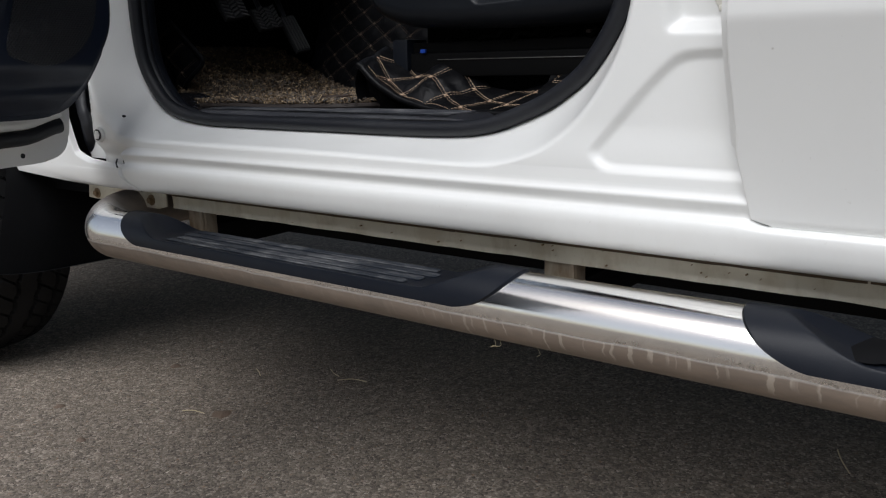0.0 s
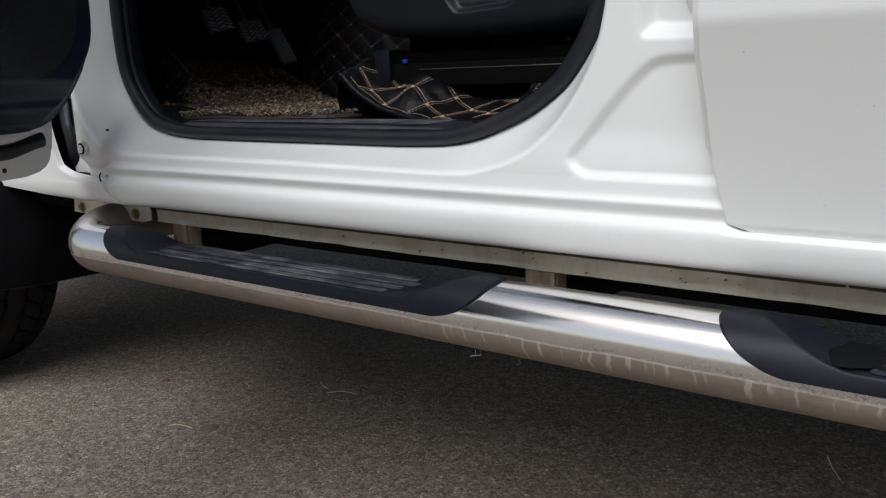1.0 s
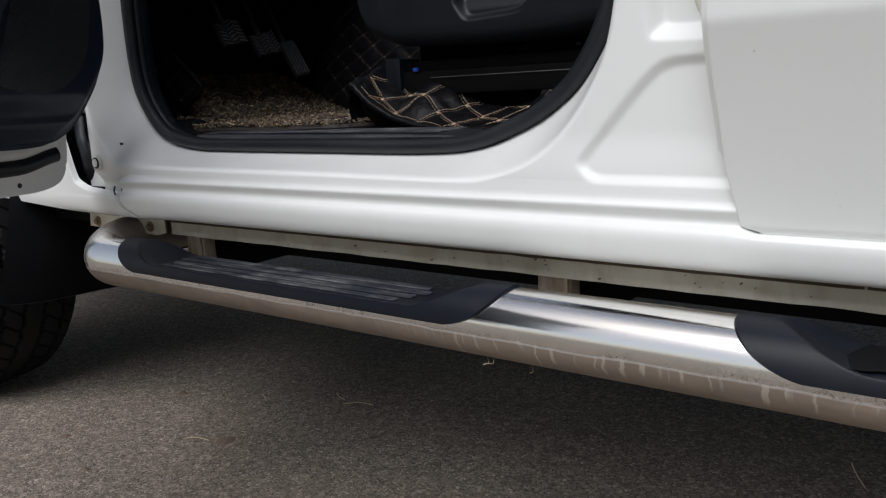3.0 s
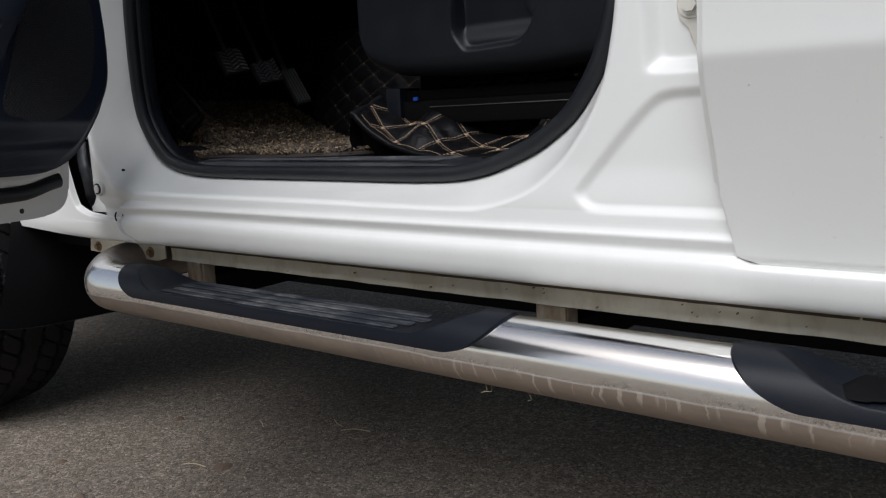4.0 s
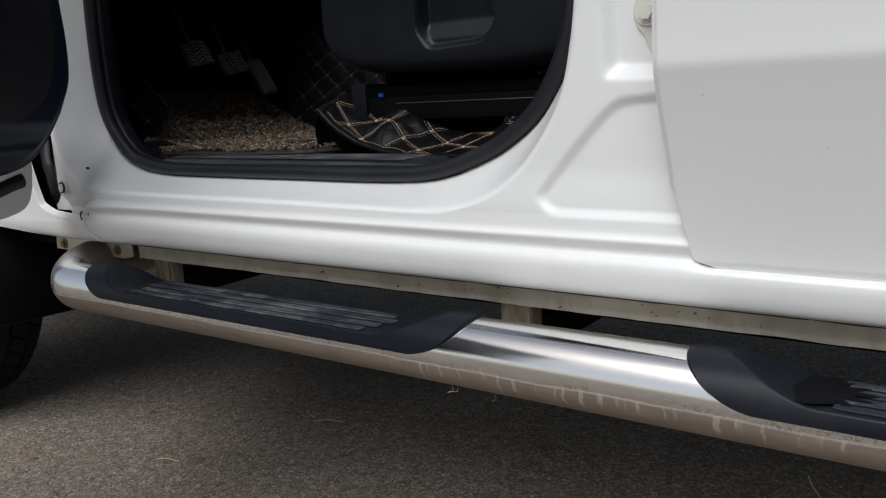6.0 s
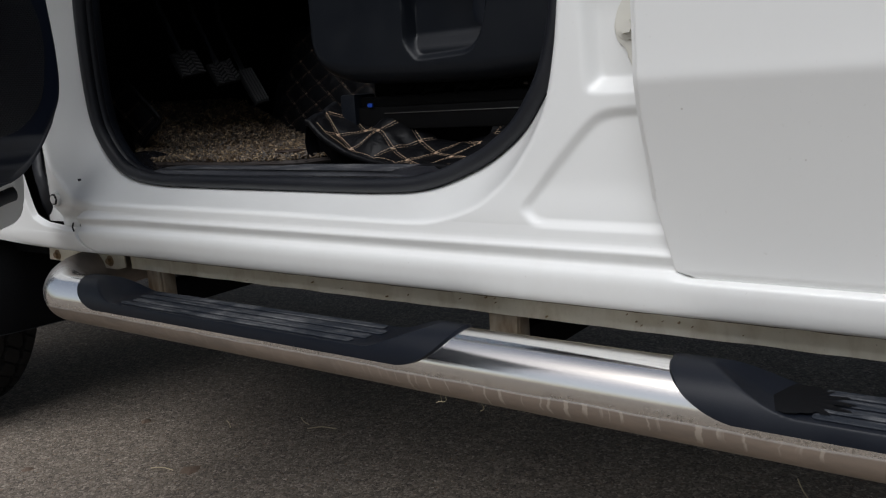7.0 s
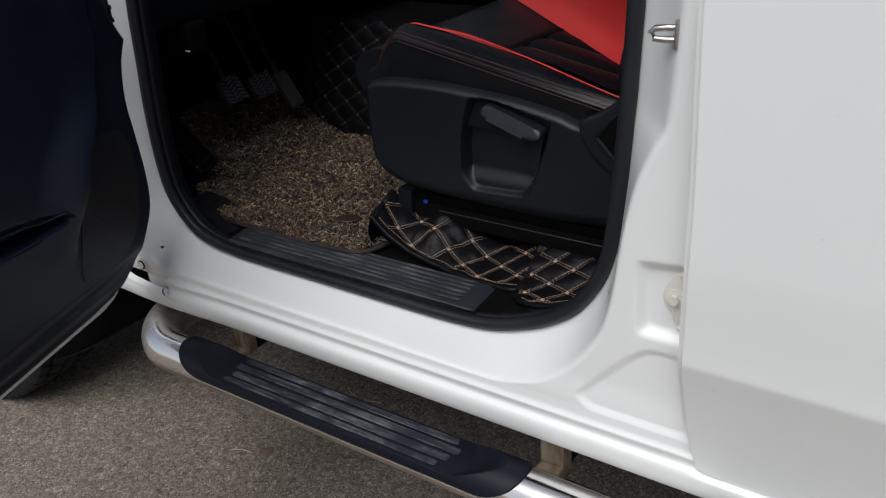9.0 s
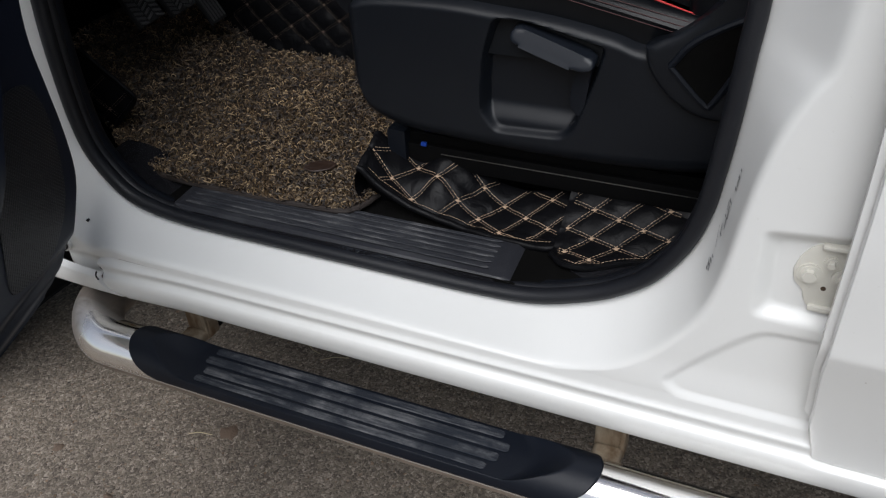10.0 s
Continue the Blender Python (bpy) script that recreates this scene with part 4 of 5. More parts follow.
def plate_top(u, v):
    x = -0.348 + 0.562 * u - 0.004 * v
    if u in (0.0, 1.0):
        return x, 1.483 + 0.085 * v, 0.578
    return x, 1.483 + 0.085 * v, 0.5835 + 0.003 * math.sin(v * math.pi) - 0.004 * u * (1 - v) - (0.005 if v in (0.0, 1.0) else 0.0)


part("plate", grid(plate_top, 60, 20), SCUFF, plate)
for k in range(6):
    y = 1.497 + 0.0122 * k
    part("rib", prism([(-0.320 + 0.004 * (k % 2), y - 0.0028), (0.176 - 0.006 * (k % 3), y - 0.0028), (0.180, y), (0.176, y + 0.0028), (-0.320, y + 0.0028), (-0.325, y)], 0.0022, lambda a, b, c: (a, b, 0.5846 + c - 0.003 * max(0.0, (a + 0.07)) * (1.568 - b) / 0.07), 0.0008, 1), SCUFFRIB, plate)


def sill_cover(u, v):
    x = -0.52 + 0.94 * u
    lift = 0.0 if -0.36 < x < 0.22 else 0.010 * ease((x - 0.22) / 0.16) + 0.030 * ease((-0.36 - x) / 0.14)
    roll = 0.022 * (1 - min(v / 0.75, 1.0)) ** 2 * ease((x - 0.19) / 0.05)
    return x, 1.474 + 0.13 * v, 0.5775 + lift - roll - (0.02 if v == 1.0 else 0)


part("sill_trim", grid(sill_cover, 90, 26), GLOSSY, car, "black plastic sill trim")

mat = thing("floor_mat", (-0.35, 1.8, 0.6), "brown coiled-loop vinyl floor mat", "floor mat")
MAT_LINE = outline([(-0.562, 1.612), (-0.50, 1.573), (-0.438, 1.552), (-0.337, 1.540), (-0.222, 1.541), (-0.113, 1.544), (-0.066, 1.552), (-0.045, 1.60), (-0.03, 1.75), (-0.05, 1.98), (-0.20, 2.045), (-0.36, 2.054), (-0.52, 2.055), (-0.76, 2.08), (-0.78, 1.80), (-0.70, 1.70), (-0.62, 1.65), (-0.562, 1.612)], 120)[:-1]


def mat_z(x, y):
    return 0.594 + 0.55 * max(0.0, -0.50 - x) ** 1.3 + 0.003 * noise.noise((x * 6, y * 6, 2))


def in_line(poly, x, y):
    hit, j = False, len(poly) - 1
    for i in range(len(poly)):
        (ax, ay), (bx, by) = poly[i], poly[j]
        if (ay > y) != (by > y) and x < (bx - ax) * (y - ay) / (by - ay) + ax:
            hit = not hit
        j = i
    return hit


cells = [(-0.79 + 0.01 * i, 1.53 + 0.01 * j) for i in range(78) for j in range(56) if in_line(MAT_LINE, -0.785 + 0.01 * i, 1.535 + 0.01 * j)]
tiles = [([(x, y, mat_z(x, y) - 0.004), (x + 0.01, y, mat_z(x + 0.01, y) - 0.004), (x + 0.01, y + 0.01, mat_z(x + 0.01, y + 0.01) - 0.004), (x, y + 0.01, mat_z(x, y + 0.01) - 0.004)], [(0, 1, 2, 3)]) for x, y in cells]
part("backing", joined(*tiles), BACKING, mat)
part("edge_binding", sweep([Vector((a, b, mat_z(a, b) - 0.007)) for a, b in MAT_LINE[:70]], ring(0.005, 8), (0, 0, 1)), BACKING, mat)


def coils():
    """Curled vinyl loops all over the mat, one sheet of stuff."""
    rnd = random.Random(4)
    vs, fs = [], []
    while len(fs) < 200000:
        x, y = rnd.uniform(-0.78, -0.03), 1.54 + 0.53 * rnd.random() ** 1.3
        if not in_line(MAT_LINE, x, y):
            continue
        h = mat_z(x, y)
        a0, r, turnby = rnd.uniform(0, 6.28), rnd.uniform(0.0030, 0.0072), rnd.uniform(1.3, 3.6) * rnd.choice((-1, 1))
        tilt, base, top = rnd.uniform(-0.9, 0.9), h - 0.003, rnd.uniform(0.003, 0.009)
        k = len(vs)
        for i in range(6):
            f = i / 5
            a = a0 + turnby * f
            px, py = x + r * math.cos(a) + 0.004 * f * tilt, y + r * math.sin(a)
            pz = base + top * math.sin(math.pi * (0.15 + 0.8 * f)) + 0.002 * tilt * f
            nx, ny = math.cos(a), math.sin(a)
            w = 0.00098
            vs += [(px + nx * w, py + ny * w, pz - w * 0.6), (px - nx * w, py - ny * w, pz - w * 0.6), (px, py, pz + w)]
        for i in range(5):
            for j in range(3):
                p, q = k + i * 3 + j, k + i * 3 + (j + 1) % 3
                fs.append((p, q, q + 3, p + 3))
    return vs, fs


tagged(part("coil_layer", coils(), COIL, mat, "curly tan and brown vinyl loops"), kind="stuff")
part("mat_badge", prism(outline([(-0.185, 1.622), (-0.165, 1.618), (-0.143, 1.634), (-0.140, 1.652), (-0.162, 1.656), (-0.184, 1.640), (-0.185, 1.622)], 24)[:-1], 0.003, lambda a, b, c: (a, b, 0.599 + c), 0.001, 1), BROWN, mat, "dark brown worn badge")


# ---------- quilted leather ----------
def quilt(parent, place, inside, span, orig, a, b, puff=0.0045, nu=90, nv=60, thread=None, hem=None):
    """Padded leather over place(p, q) with double tan stitches along a diamond net of steps a, b."""
    det = a[0] * b[1] - a[1] * b[0]

    def net(p, q):
        dp, dq = p - orig[0], q - orig[1]
        return (dp * b[1] - dq * b[0]) / det, (a[0] * dq - a[1] * dp) / det

    def swollen(p, q, extra=0.0):
        i, j = net(p, q)
        h = puff * (abs(math.sin(math.pi * i)) * abs(math.sin(math.pi * j))) ** 0.5
        h += 0.25 * puff * noise.noise((p * 60, q * 60, 1))
        e = 0.002
        c = Vector(place(p, q))
        nrm = (Vector(place(p + e, q)) - c).cross(Vector(place(p, q + e)) - c).normalized()
        return c + nrm * (h + extra)

    def sheet(u, v):
        p0, p1, lowq, highq = span
        p = p0 + (p1 - p0) * u
        q = lowq(p) + (highq(p) - lowq(p)) * v
        return swollen(p, q)

    cover = part("cover", grid(sheet, nu, nv), LEATHER, parent)
    vs, fs, knots = [], [], []

    def dash(p, q, dp, dq):
        l = math.hypot(dp, dq)
        dp, dq = dp / l, dq / l
        k = len(vs)
        for s, t in ((-1, -1), (1, -1), (1, 1), (-1, 1)):
            pp, qq = p + dp * 0.0018 * s - dq * 0.00028 * t, q + dq * 0.0018 * s + dp * 0.00028 * t
            vs.append(tuple(swollen(pp, qq, 0.0002)))
        for s, t in ((-0.8, -0.6), (0.8, -0.6), (0.8, 0.6), (-0.8, 0.6)):
            pp, qq = p + dp * 0.0018 * s - dq * 0.00028 * t, q + dq * 0.0018 * s + dp * 0.00028 * t
            vs.append(tuple(swollen(pp, qq, 0.0006)))
        fs.extend([(k + 4, k + 5, k + 6, k + 7), (k, k + 1, k + 5, k + 4), (k + 1, k + 2, k + 6, k + 5), (k + 2, k + 3, k + 7, k + 6), (k + 3, k, k + 4, k + 7)])

    for d, o in ((a, b), (b, a)):
        l = math.hypot(*d)
        n = int(l / 0.0048)
        for i in range(-9, 10):
            for m in range(-9 * n, 9 * n):
                f = (m + 0.5) / n
                for side in (-0.0019, 0.0019):
                    p = orig[0] + o[0] * i + d[0] * f - d[1] / l * side
                    q = orig[1] + o[1] * i + d[1] * f + d[0] / l * side
                    if inside(p, q):
                        dash(p, q, *d)
    for (p, q), (p2, q2) in zip(hem or [], (hem or [])[1:]):
        dash((p + p2) / 2, (q + q2) / 2, p2 - p, q2 - q)
    tagged(part("stitching", (vs, fs), thread or THREAD, cover, "tan double stitching"), kind="stuff")
    for i in range(-9, 10):
        for j in range(-9, 10):
            p, q = orig[0] + a[0] * i + b[0] * j, orig[1] + a[1] * i + b[1] * j
            if inside(p, q):
                c = swollen(p, q, 0.0008)
                part("knot", grid(lambda u, v: c + Vector((0.0028 * math.cos(6.283 * u) * math.sin(math.pi * v), 0.0028 * math.sin(6.283 * u) * math.sin(math.pi * v), 0.0016 * math.cos(math.pi * v))), 8, 4, True), thread or THREAD, cover)
    return cover


floor_cover = thing("quilted_floor_cover", (0.1, 1.6, 0.58), "black quilted leather floor cover with tan stitching", "floor cover")


def front_low(p):
    return 1.579 - 0.010 * ease((p - 0.08) / 0.12) + 0.008 * ease((p - 0.235) / 0.02)


def front_high(p):
    return 1.668 + 0.004 * math.sin(p * 30) - 0.018 * ease((0.03 - p) / 0.08)


def front_place(p, q):
    run = q - front_low(p)
    z = 0.5825 + 0.076 * min(1.02, math.exp(-(p + 0.05) / 0.07)) + 0.37 * (q - 1.60) + 0.12 * max(0.0, p - 0.2)
    z += 0.0243 * math.exp(-((p - 0.06) / 0.035) ** 2) * ease(run / 0.045)
    z += 0.013 * ease((q - 1.626) / 0.028) * math.exp(-((p - 0.090) / 0.045) ** 2)
    z -= 0.004 * math.exp(-((p - 0.155) / 0.03) ** 2) * ease(run / 0.04)
    return p, q, max(z, 0.5815) + 0.0018 * noise.noise((p * 34, q * 34, 4.0))


quilt(floor_cover, front_place, lambda p, q: -0.048 < p < 0.246 and front_low(p) + 0.008 < q < front_high(p) - 0.003, (-0.056, 0.258, front_low, front_high), (0.0895, 1.6095), (0.037, -0.0132), (0.029, 0.0345), puff=0.0050, nu=130, nv=70, hem=[(p, front_low(p) + 0.007) for p in [-0.045 + 0.0048 * k for k in range(61)]])
edge = [Vector(front_place(p, front_low(p))) + Vector((0, -0.002, 0.0)) for p in [-0.056 + 0.314 * k / 50 for k in range(51)]]
edge += [Vector(front_place(0.258, front_low(0.258) + (front_high(0.258) - front_low(0.258)) * k / 12)) for k in range(1, 13)]
part("piping", sweep(edge, ring(0.0055, 10), (0, 0, 1)), LEATHER, floor_cover)


def skirt(p, v):
    """The underside tucks in below the rolled edge."""
    x, y, z = front_place(p, front_low(p))
    return x, y + 0.030 * v ** 0.6, z * (1 - v) + 0.580 * v


part("cover_skirt", grid(lambda u, v: skirt(-0.056 + 0.314 * u, v), 50, 8), LEATHER, floor_cover)


def cover_end(u, v):
    x, y, z = front_place(-0.056, front_low(-0.056) + (front_high(-0.056) - front_low(-0.056)) * u)
    return x - 0.012 * math.sin(math.pi * v) + 0.004 * v, y, z * (1 - v) + 0.580 * v


part("cover_end", grid(cover_end, 14, 10), LEATHER, floor_cover)

rear_cover = thing("quilted_rear_cover", (0.33, 1.58, 0.58), "black quilted leather floor cover piece behind the first", "floor cover")


def back_low(p):
    return 1.533 + 0.040 * ease((p - 0.285) / 0.10) + 0.020 * ease((0.275 - p) / 0.03)


def back_place(p, q):
    return p, q, 0.5865 + 0.62 * 0.5 * ((q - 1.578) + math.sqrt((q - 1.578) ** 2 + 0.0002))


quilt(rear_cover, back_place, lambda p, q: 0.258 < p < 0.405 and back_low(p) + 0.008 < q < 1.664, (0.250, 0.42, back_low, lambda p: 1.672), (0.3256, 1.622), (0.0362, -0.0075), (0.0293, 0.0303), puff=0.0042, nu=60, nv=60, hem=[(p, back_low(p) + 0.007) for p in [0.272 + 0.0048 * k for k in range(29)]])
part("piping", sweep([Vector(back_place(p, back_low(p))) for p in [0.250 + 0.17 * k / 30 for k in range(31)]], ring(0.004, 8), (0, 0, 1)), LEATHER, rear_cover)
part("cover_skirt", grid(lambda u, v: (0.25 + 0.17 * u, back_low(0.25 + 0.17 * u) + 0.003 * v, back_place(0.25 + 0.17 * u, back_low(0.25 + 0.17 * u))[2] * (1 - v) + 0.580 * v), 30, 4), LEATHER, rear_cover)

tunnel = thing("tunnel_cover", (-0.3, 1.97, 0.6), "black quilted leather lining on the centre tunnel", "floor cover")


def tunnel_place(p, q):
    return p, 2.052 + 0.35 * (q - 0.60) + 0.05 * max(0.0, -0.55 - p) + 0.005 * math.sin(p * 14), q


quilt(tunnel, tunnel_place, lambda p, q: -0.62 < p < -0.03 and 0.612 + 0.35 * max(0.0, -0.56 - p) < q < 0.85, (-0.66, 0.0, lambda p: 0.590 + 0.35 * max(0.0, -0.56 - p), lambda p: 0.86), (-0.583, 0.625), (0.0371, -0.0275), (0.0363, 0.0228), nu=120, nv=50, thread=THREADSHADE)
part("tunnel_core", block(-0.9, 1.5, 2.16, 2.40, 0.57, 0.86, 0.04, 4), CARPET, car)

kick = thing("kick_panel_cover", (-0.56, 1.63, 0.6), "black quilted leather flap beside the footwell", "floor cover")


def kick_edge(z):
    """The flap's rolled free edge."""
    return -0.526 - 1.25 * max(0.0, z - 0.668) ** 1.05 - 0.9 * max(0.0, 0.660 - z)


def kick_place(p, q):
    return p, 1.630 + 0.10 * (0.70 - q) - 0.012 * math.sin((p + q) * 30) + 0.10 * max(0.0, -0.60 - p), q


quilt(kick, lambda z, p: kick_place(-p, z), lambda z, p: 0.615 < z < 0.735 and kick_edge(z) - 0.012 > -p > -0.69, (0.600, 0.745, lambda z: -kick_edge(z), lambda z: 0.70), (0.644, 0.570), (0.030, 0.034), (0.030, -0.034), puff=0.003, nu=40, nv=30, thread=THREADSHADE)
part("piping", sweep([Vector(kick_place(kick_edge(z), z)) + Vector((0.002, -0.002, 0)) for z in [0.600 + 0.145 * k / 30 for k in range(31)]], ring(0.0045, 8), (0, 1, 0)), LEATHER, kick)

# ---------- driver seat ----------
seat = thing("driver_seat", (0.2, 1.85, 0.6), "black leather driver seat with red bolsters", "car seat")
POCKET = [(0.134, 0.760), (0.136, 0.835), (0.152, 0.888), (0.190, 0.8895), (0.292, 0.866), (0.279, 0.815), (0.258, 0.752), (0.245, 0.740), (0.152, 0.736)]
cover_top = outline([(-0.066, 0.868), (-0.052, 0.895), (-0.012, 0.905), (0.078, 0.908), (0.150, 0.904), (0.225, 0.898), (0.30, 0.885), (0.345, 0.874), (0.40, 0.895), (0.46, 0.95), (0.52, 0.99)], 80)
cover_low = outline([(-0.066, 0.862), (-0.062, 0.800), (-0.050, 0.746), (-0.034, 0.724), (0.01, 0.709), (0.06, 0.704), (0.13, 0.701), (0.27, 0.699), (0.395, 0.706), (0.46, 0.72), (0.52, 0.75)], 80)


def at_x(line, x):
    for (ax, az), (bx, bz) in zip(line, line[1:]):
        if ax <= x <= bx and bx > ax:
            return az + (bz - az) * (x - ax) / (bx - ax)
    return line[-1][1] if x > line[-1][0] else line[0][1]


def side_cover(u, v):
    x = -0.066 + 0.586 * u
    lo, hi = at_x(cover_low, x), at_x(cover_top, x)
    z = lo + (hi - lo) * v
    d = min(z - lo, (hi - z) * 1.9, (x + 0.066) * 1.3)
    r = 0.030
    y = 1.600 + 0.030 * (1 - math.sqrt(max(0.0, 1 - (1 - min(d / r, 1.0)) ** 2)))
    if 0.11 < x < 0.32:
        y += 0.024 * inside_soft(POCKET, x, z, 0.010, 300.0) * (1 - 0.55 * ease((0.774 - z) / 0.03))
    return x, y, z


part("side_cover", grid(side_cover, 260, 110), SEATPLASTIC, seat, "black textured plastic seat side cover")
lever = outline([(0.174, 0.876), (0.180, 0.883), (0.196, 0.882), (0.270, 0.862), (0.284, 0.856), (0.283, 0.846), (0.270, 0.843), (0.250, 0.846), (0.190, 0.862), (0.176, 0.868), (0.174, 0.876)], 60)[:-1]
part("height_lever", prism(lever, 0.026, lambda a, b, c: (a, 1.588 + c + 0.45 * (b - 0.862), b), 0.006, 4), LEVER, seat, "black plastic pull lever")
stem = outline([(0.262, 0.842), (0.256, 0.820), (0.251, 0.795), (0.256, 0.779), (0.267, 0.772), (0.272, 0.792), (0.277, 0.826), (0.282, 0.845)], 30)
part("lever_stem", prism(stem, 0.012, lambda a, b, c: (a, 1.604 + c, b), 0.003, 2), TRIM, seat)
slot = outline([(0.286, 0.842), (0.279, 0.824), (0.275, 0.794), (0.266, 0.768), (0.252, 0.758), (0.256, 0.752), (0.273, 0.760), (0.284, 0.794), (0.290, 0.838)], 30)
part("lever_slot", prism(slot, 0.002, lambda a, b, c: (a, 1.6120 + c, b), 0.0), RUBBER, seat)
ear = [(0.342, 0.880), (0.348, 0.855), (0.372, 0.824), (0.405, 0.803), (0.44, 0.798), (0.52, 0.80), (0.52, 1.02), (0.48, 1.00), (0.43, 0.95), (0.385, 0.905)]
part("recliner_cover", prism(outline(ear + [ear[0]], 60)[:-1], 0.030, lambda a, b, c: (a, 1.588 + c, b), 0.010, 4), SEATPLASTIC, seat)
loop = [(0.374, 0.862), (0.414, 0.823), (0.428, 0.826), (0.470, 0.92), (0.455, 0.928), (0.40, 0.896), (0.374, 0.862)]
part("recliner_rim", sweep([Vector((a, 1.588, b)) for a, b in outline(loop, 60)], ring(0.0045, 8)), TRIM, seat)
# flat black plate, coloured as the shaded recess inside the rim
part("recess_shade", prism(outline(loop, 40)[:-1], 0.002, lambda a, b, c: (a, 1.5860 + c, b), 0.0), CARPET, seat)


def top_z(x):
    return 0.990 - 0.205 * (x + 0.02) - 0.075 * ease((0.025 - x) / 0.075) ** 2


def strip_y(x):
    """Inner edge of the near bolster, where the red piping runs."""
    return 1.664 + 0.016 * ease((x + 0.01) / 0.12) - 0.046 * ease((x - 0.15) / 0.30)


def bolster(u, v):
    x = -0.052 + 0.50 * u
    w = v * 1.5
    if w < 0.5:
        return x, 1.612 + 0.006 * math.sin(w * 6.28), 0.84 + (top_z(x) - 0.012 - 0.84) * w * 2
    f = w - 0.5
    return x, 1.612 + (strip_y(x) + 0.001 - 1.612) * f, top_z(x) - 0.012 + 0.011 * math.sin(math.pi * f) + 0.009 * f


part("side_bolster", grid(bolster, 60, 36), SEATHIDE, seat)
part("front_roll", sweep([Vector((-0.035, 1.62 + 0.46 * k / 20, top_z(-0.02) - 0.055)) for k in range(21)], ring(0.055, 20, 0.045), (0, 0, 1)), SEATHIDE, seat)


def far_line(x):
    return 1.985 - 0.60 * max(0.0, x - 0.02)


def seat_z(x, y):
    return top_z(x) - 0.004 - 0.016 * ease((y - 1.675) / 0.03) + 0.010 * ease((y - far_line(x)) / 0.05)


part("red_strip", grid(lambda u, v: (0.005 + 0.40 * u, strip_y(0.005 + 0.40 * u) - 0.001 + v * (0.0025 + 0.0145 * math.exp(-((0.40 * u - 0.095) / 0.065) ** 2)), top_z(0.005 + 0.40 * u) + 0.0015 + 0.0015 * math.sin(math.pi * v) - 0.002 * v), 60, 8), RED, seat, "bright red leather inner bolster edge")


def insert_at(x, v, lift):
    y = strip_y(x) + 0.012 + (far_line(x) + 0.006 - strip_y(x) - 0.012) * v
    return x, y, seat_z(x, y) + lift(y)


part("insert_front", grid(lambda u, v: insert_at(-0.045 + (0.205 + 0.012 * v) * u, v, lambda y: 0.004 - 0.004 * ease((u - 0.93) / 0.07)), 40, 40), SEATHIDE, seat)
part("insert_rear", grid(lambda u, v: insert_at(0.160 + 0.012 * v + (0.28 - 0.012 * v) * u, v, lambda y: 0.002 + 0.0045 * abs(math.sin(math.pi * (y - 1.700) / 0.066)) ** 0.6), 40, 110), SEATHIDE, seat, "black leather insert with ribbed seams")
part("red_bolster", grid(lambda u, v: (0.0 + 0.46 * u, far_line(0.46 * u) + (2.09 - far_line(0.46 * u)) * v, seat_z(0.46 * u, far_line(0.46 * u) + (2.09 - far_line(0.46 * u)) * v) + 0.006 + 0.045 * math.sin(v * 1.6)), 30, 24), RED, seat, "red leather far bolster")


def seam(fn, n, mat_, nm="seam_stitch", r=0.00055):
    part(nm, sweep([Vector(fn(k / n)) for k in range(n + 1)], ring(r, 6), (0, 0, 1)), mat_, seat)


for dy, dz in ((0.000, -0.016), (0.004, -0.008), (0.0085, -0.0025)):
    seam(lambda f: (-0.03 + 0.42 * f, 1.6105 + dy, top_z(-0.03 + 0.42 * f) + dz), 40, DARKRED)
seam(lambda f: (-0.01 + 0.40 * f, strip_y(-0.01 + 0.40 * f) - 0.003, seat_z(-0.01 + 0.40 * f, strip_y(-0.01 + 0.40 * f)) + 0.0055), 40, REDTHREAD)
for y in (1.700, 1.766, 1.832):
    seam(lambda f: (0.175 + (0.39 - 0.175) * f, y, seat_z(0.175 + 0.215 * f, y) + 0.0035), 24, DARKRED)
seam(lambda f: (0.160 + 0.012 * f, 1.690 + (far_line(0.16) - 1.690) * f, seat_z(0.16, 1.690 + (far_line(0.16) - 1.690) * f) + 0.003), 20, CARPET, r=0.0016)


def back_bolster(u, v):
    z = 0.86 + 0.70 * u
    a = math.pi * v
    return 0.378 + 0.20 * max(0.0, z - 0.95) + 0.10 * (1 - math.sin(a)) , 1.655 - 0.045 * math.cos(a), z


part("backrest_bolster", grid(back_bolster, 40, 24), SEATHIDE, seat)
part("backrest", block(0.46, 0.62, 1.64, 2.10, 0.88, 1.56, 0.05, 5), SEATHIDE, seat)
part("seat_rail", block(-0.02, 0.50, 1.645, 1.69, 0.632, 0.668, 0.003), RAIL, seat, "dark greased steel seat rail")
part("rail_top", block(-0.005, 0.50, 1.652, 1.680, 0.668, 0.684, 0.002), RAIL, seat)
# thin bright strip stands for the highlight along the rail
part("rail_highlight", block(0.05, 0.50, 1.6430, 1.6445, 0.657, 0.6582, 0.0004), STEEL, seat)
part("rail_cap", block(-0.035, -0.004, 1.636, 1.69, 0.628, 0.690, 0.005), TRIM, seat)
part("rail_clip", block(0.019, 0.028, 1.640, 1.645, 0.668, 0.674, 0.001), BLUE, seat, "small blue plastic clip")
for k in range(7):
    x = 0.06 + 0.062 * k
    loom = [Vector((x, 1.652, 0.684)), Vector((x + 0.012, 1.648, 0.694 - 0.004 * (k % 2))), Vector((x + 0.030, 1.655, 0.690)), Vector((x + 0.045, 1.650, 0.700))]
    part("wire", sweep(spline(loom, 10), ring(0.0022 + 0.0008 * (k % 3), 8), (0, 0, 1)), CARPET, seat)
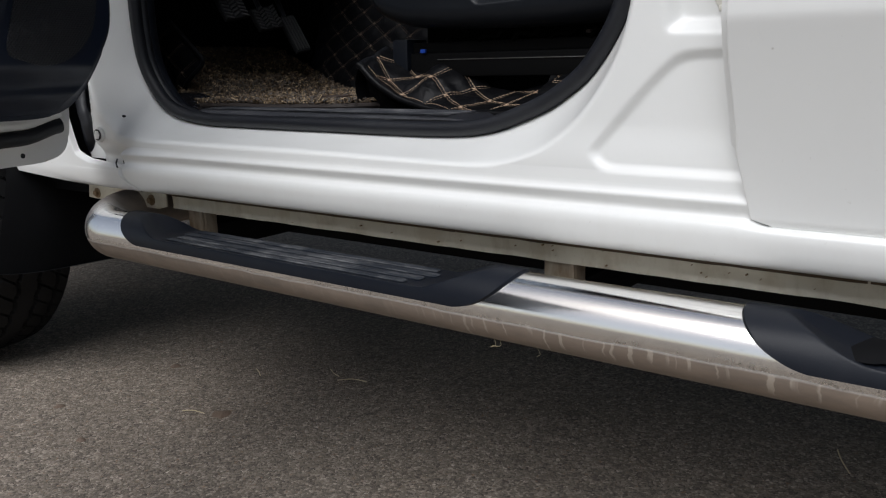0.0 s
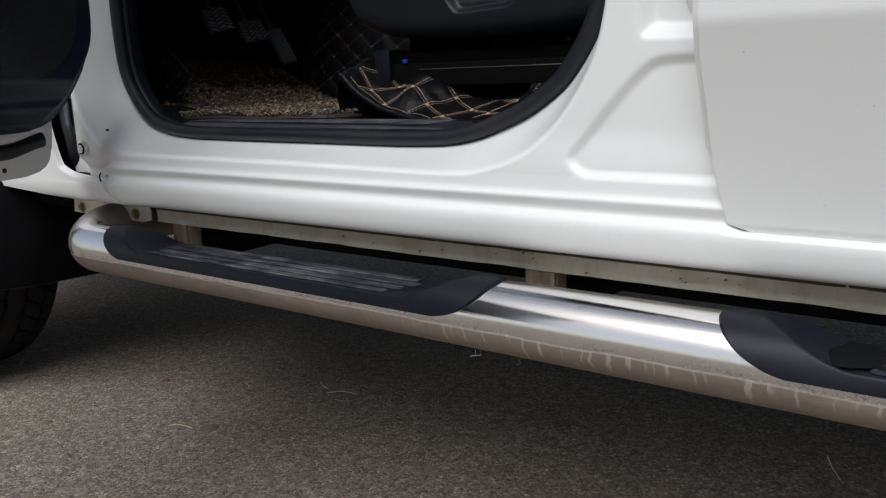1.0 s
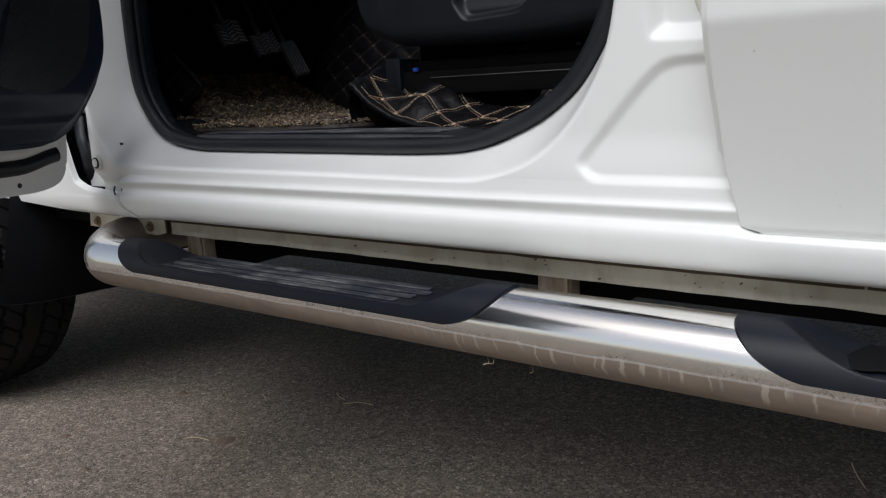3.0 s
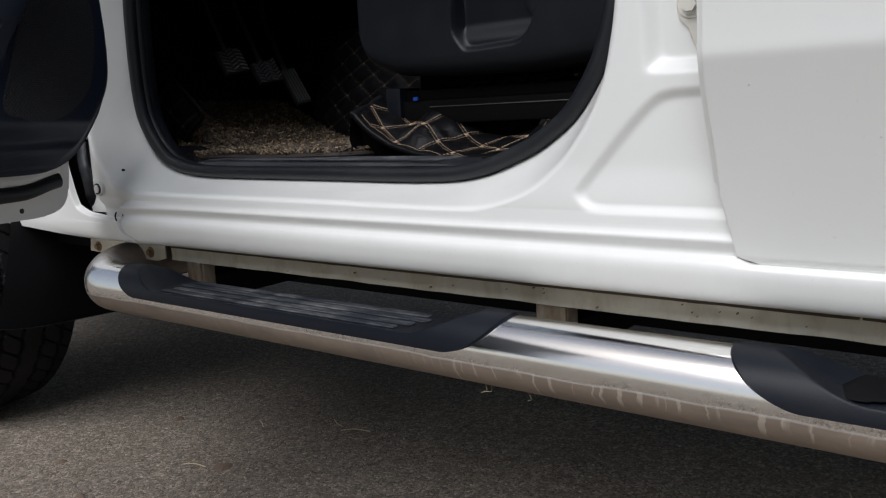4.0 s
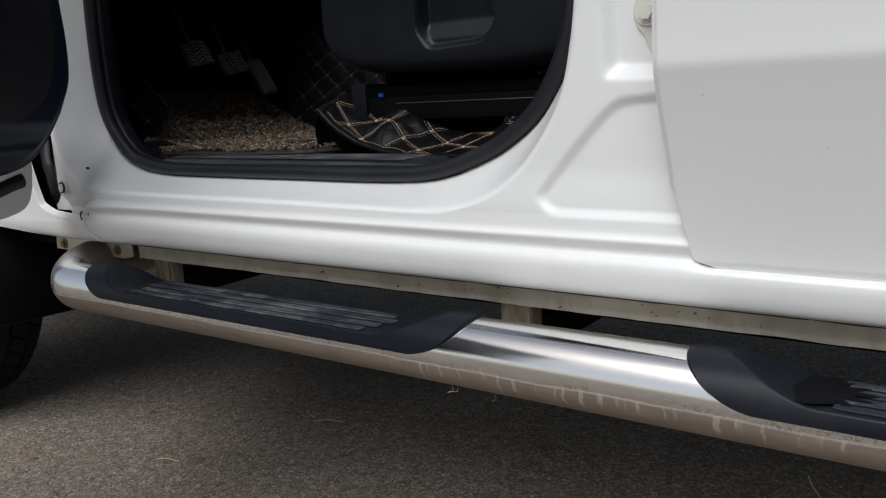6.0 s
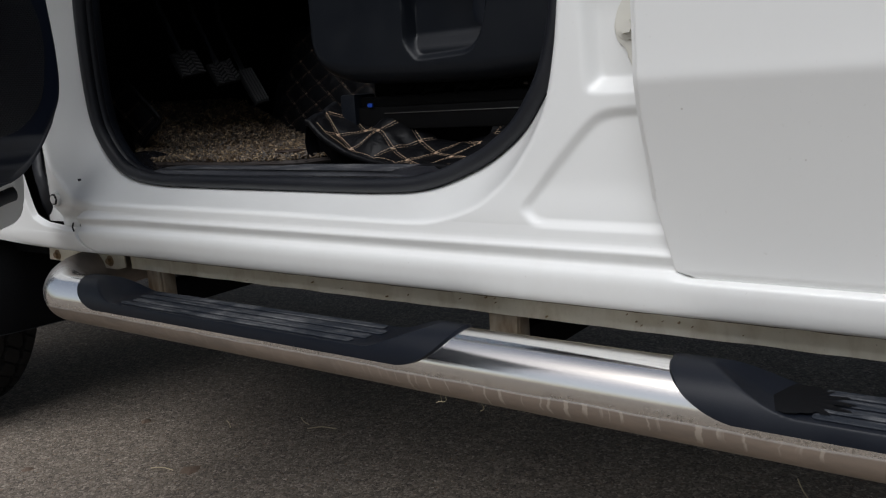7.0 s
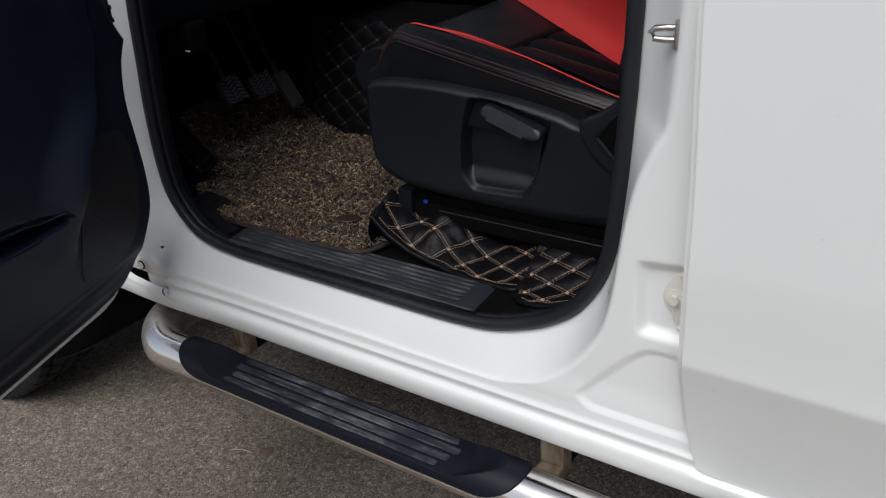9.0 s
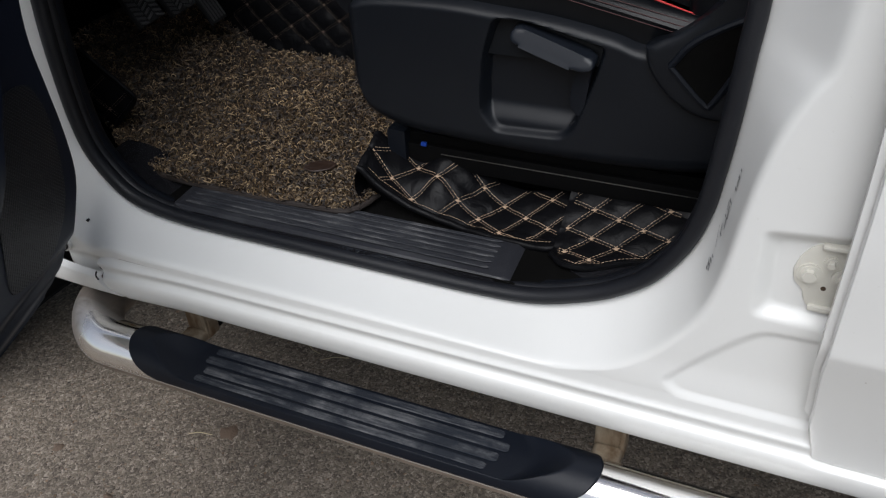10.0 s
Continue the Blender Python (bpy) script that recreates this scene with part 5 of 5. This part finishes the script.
part("connector", block(0.302, 0.309, 1.648, 1.656, 0.689, 0.693, 0.001), BROWN, seat, "small brown connector")
part("seat_base", block(0.0, 0.5, 1.68, 2.06, 0.60, 0.88, 0.01), CARPET, seat)


part("fuse_label", block(-0.512, -0.500, 1.6085, 1.611, 0.905, 0.9075, 0.0004), WHITE, car, "small white printed mark")
part("lower_dash", block(-0.60, -0.494, 1.611, 1.66, 0.896, 0.96, 0.01, 3), CARPET, car)

# ---------- pedals ----------
def pedal(nm, cx, cy, cz, w, h, bars):
    pd = thing(nm, (cx, cy, cz), "worn black rubber " + nm.replace("_", " "), "pedal")

    def at(a, b, c):
        return cx - 0.55 * b + 0.83 * c + 0.25 * a, cy + a, cz + 0.83 * b + 0.55 * c + 0.18 * a
    part("pad", prism([(-w, -h), (w, -h), (w * 1.05, 0), (w, h), (-w, h), (-w * 1.05, 0)], 0.010, at, 0.003), PEDAL, pd)
    for k in range(bars):
        if bars > 4:
            y = -w + 2 * w * (k + 0.5) / bars
            part("rib", prism([(y - w / bars * 0.5, -h * 0.9), (y + w / bars * 0.5, -h * 0.9), (y + w / bars * 0.5, h * 0.9), (y - w / bars * 0.5, h * 0.9)], 0.003, lambda a, b, c: at(a, b, c + 0.010), 0.0008, 1), GRIP, pd)
        else:
            for row in range(6):
                b0 = -h * 0.85 + row * h * 0.31
                y = -w + 2 * w * (k + 0.5) / bars
                s = 1 if k % 2 else -1
                part("rib", prism([(y - w / bars * 0.8, b0), (y + w / bars * 0.8, b0 + s * 0.006), (y + w / bars * 0.8, b0 + s * 0.006 + 0.0045), (y - w / bars * 0.8, b0 + 0.0045)], 0.003, lambda a, b, c: at(a, b, c + 0.010), 0.0006, 1), GRIP, pd)
    part("arm", sweep([Vector(at(0, h * 0.6, 0)), Vector((cx - 0.10, cy + 0.01, cz + 0.16)), Vector((cx - 0.12, cy + 0.02, cz + 0.30))], ring(0.006, 8), (0, 1, 0)), RUBBER, pd)


pedal("clutch_pedal", -0.583, 1.768, 0.772, 0.025, 0.030, 3)
pedal("brake_pedal", -0.60, 1.876, 0.752, 0.027, 0.028, 4)
pedal("accelerator_pedal", -0.60, 1.958, 0.720, 0.017, 0.048, 5)

# ---------- small things on the ground ----------
for pts in (((-0.472, 1.484, 0.002), (-0.45, 1.494, 0.004), (-0.424, 1.499, 0.002)), ((-0.327, 1.768, 0.002), (-0.30, 1.784, 0.005), (-0.27, 1.795, 0.002)), ((-0.524, 1.716, 0.002), (-0.504, 1.706, 0.003), (-0.486, 1.694, 0.002)), ((-0.385, 1.806, 0.002), (-0.36, 1.79, 0.003), (-0.34, 1.785, 0.002)), ((0.635, 1.93, 0.002), (0.62, 1.935, 0.02), (0.612, 1.939, 0.035))):
    st = part("straw", sweep(spline(pts, 8), ring(0.0011, 5), (0, 0, 1)), STRAW)
    tagged(st, "thin dry straw lying on the asphalt", "straw", "straws on the asphalt")


def spot(cx, cy, r, seed):
    def place(u, v):
        q = r * (0.8 + 0.35 * noise.noise((math.cos(6.283 * u) * 1.7, math.sin(6.283 * u) * 1.7, seed))) * (1 - v)
        return cx + 1.25 * q * math.cos(6.283 * u), cy + q * math.sin(6.283 * u), 0.0005 + 0.004 * (1 - (1 - v) ** 2)
    return grid(place, 28, 5, True)


for k, (x, y, r) in enumerate(((-0.395, 1.518, 0.021), (-0.695, 1.629, 0.013), (-0.70, 1.36, 0.012), (-0.52, 1.30, 0.010))):
    m = part("mud_patch", spot(x, y, r, k * 3.1), MUD)
    tagged(m, "small dry brown mud patch pressed on the asphalt", "mud patch", "mud patches")
grass = thing("grass_wisp", (0.345, 1.34, 0.345), "dry grass wisp caught under the step tube", "grass wisp")
for a, b in (((0.345, 1.345, 0.3465), (0.349, 1.333, 0.3375)), ((0.358, 1.34, 0.3462), (0.353, 1.331, 0.3405)), ((0.40, 1.345, 0.3465), (0.412, 1.33, 0.340))):
    part("blade", sweep(spline((a, ((a[0] + b[0]) / 2 + 0.006, (a[1] + b[1]) / 2, (a[2] + b[2]) / 2 - 0.003), b), 6), ring(0.00042, 5), (1, 0, 0)), STRAW, grass)
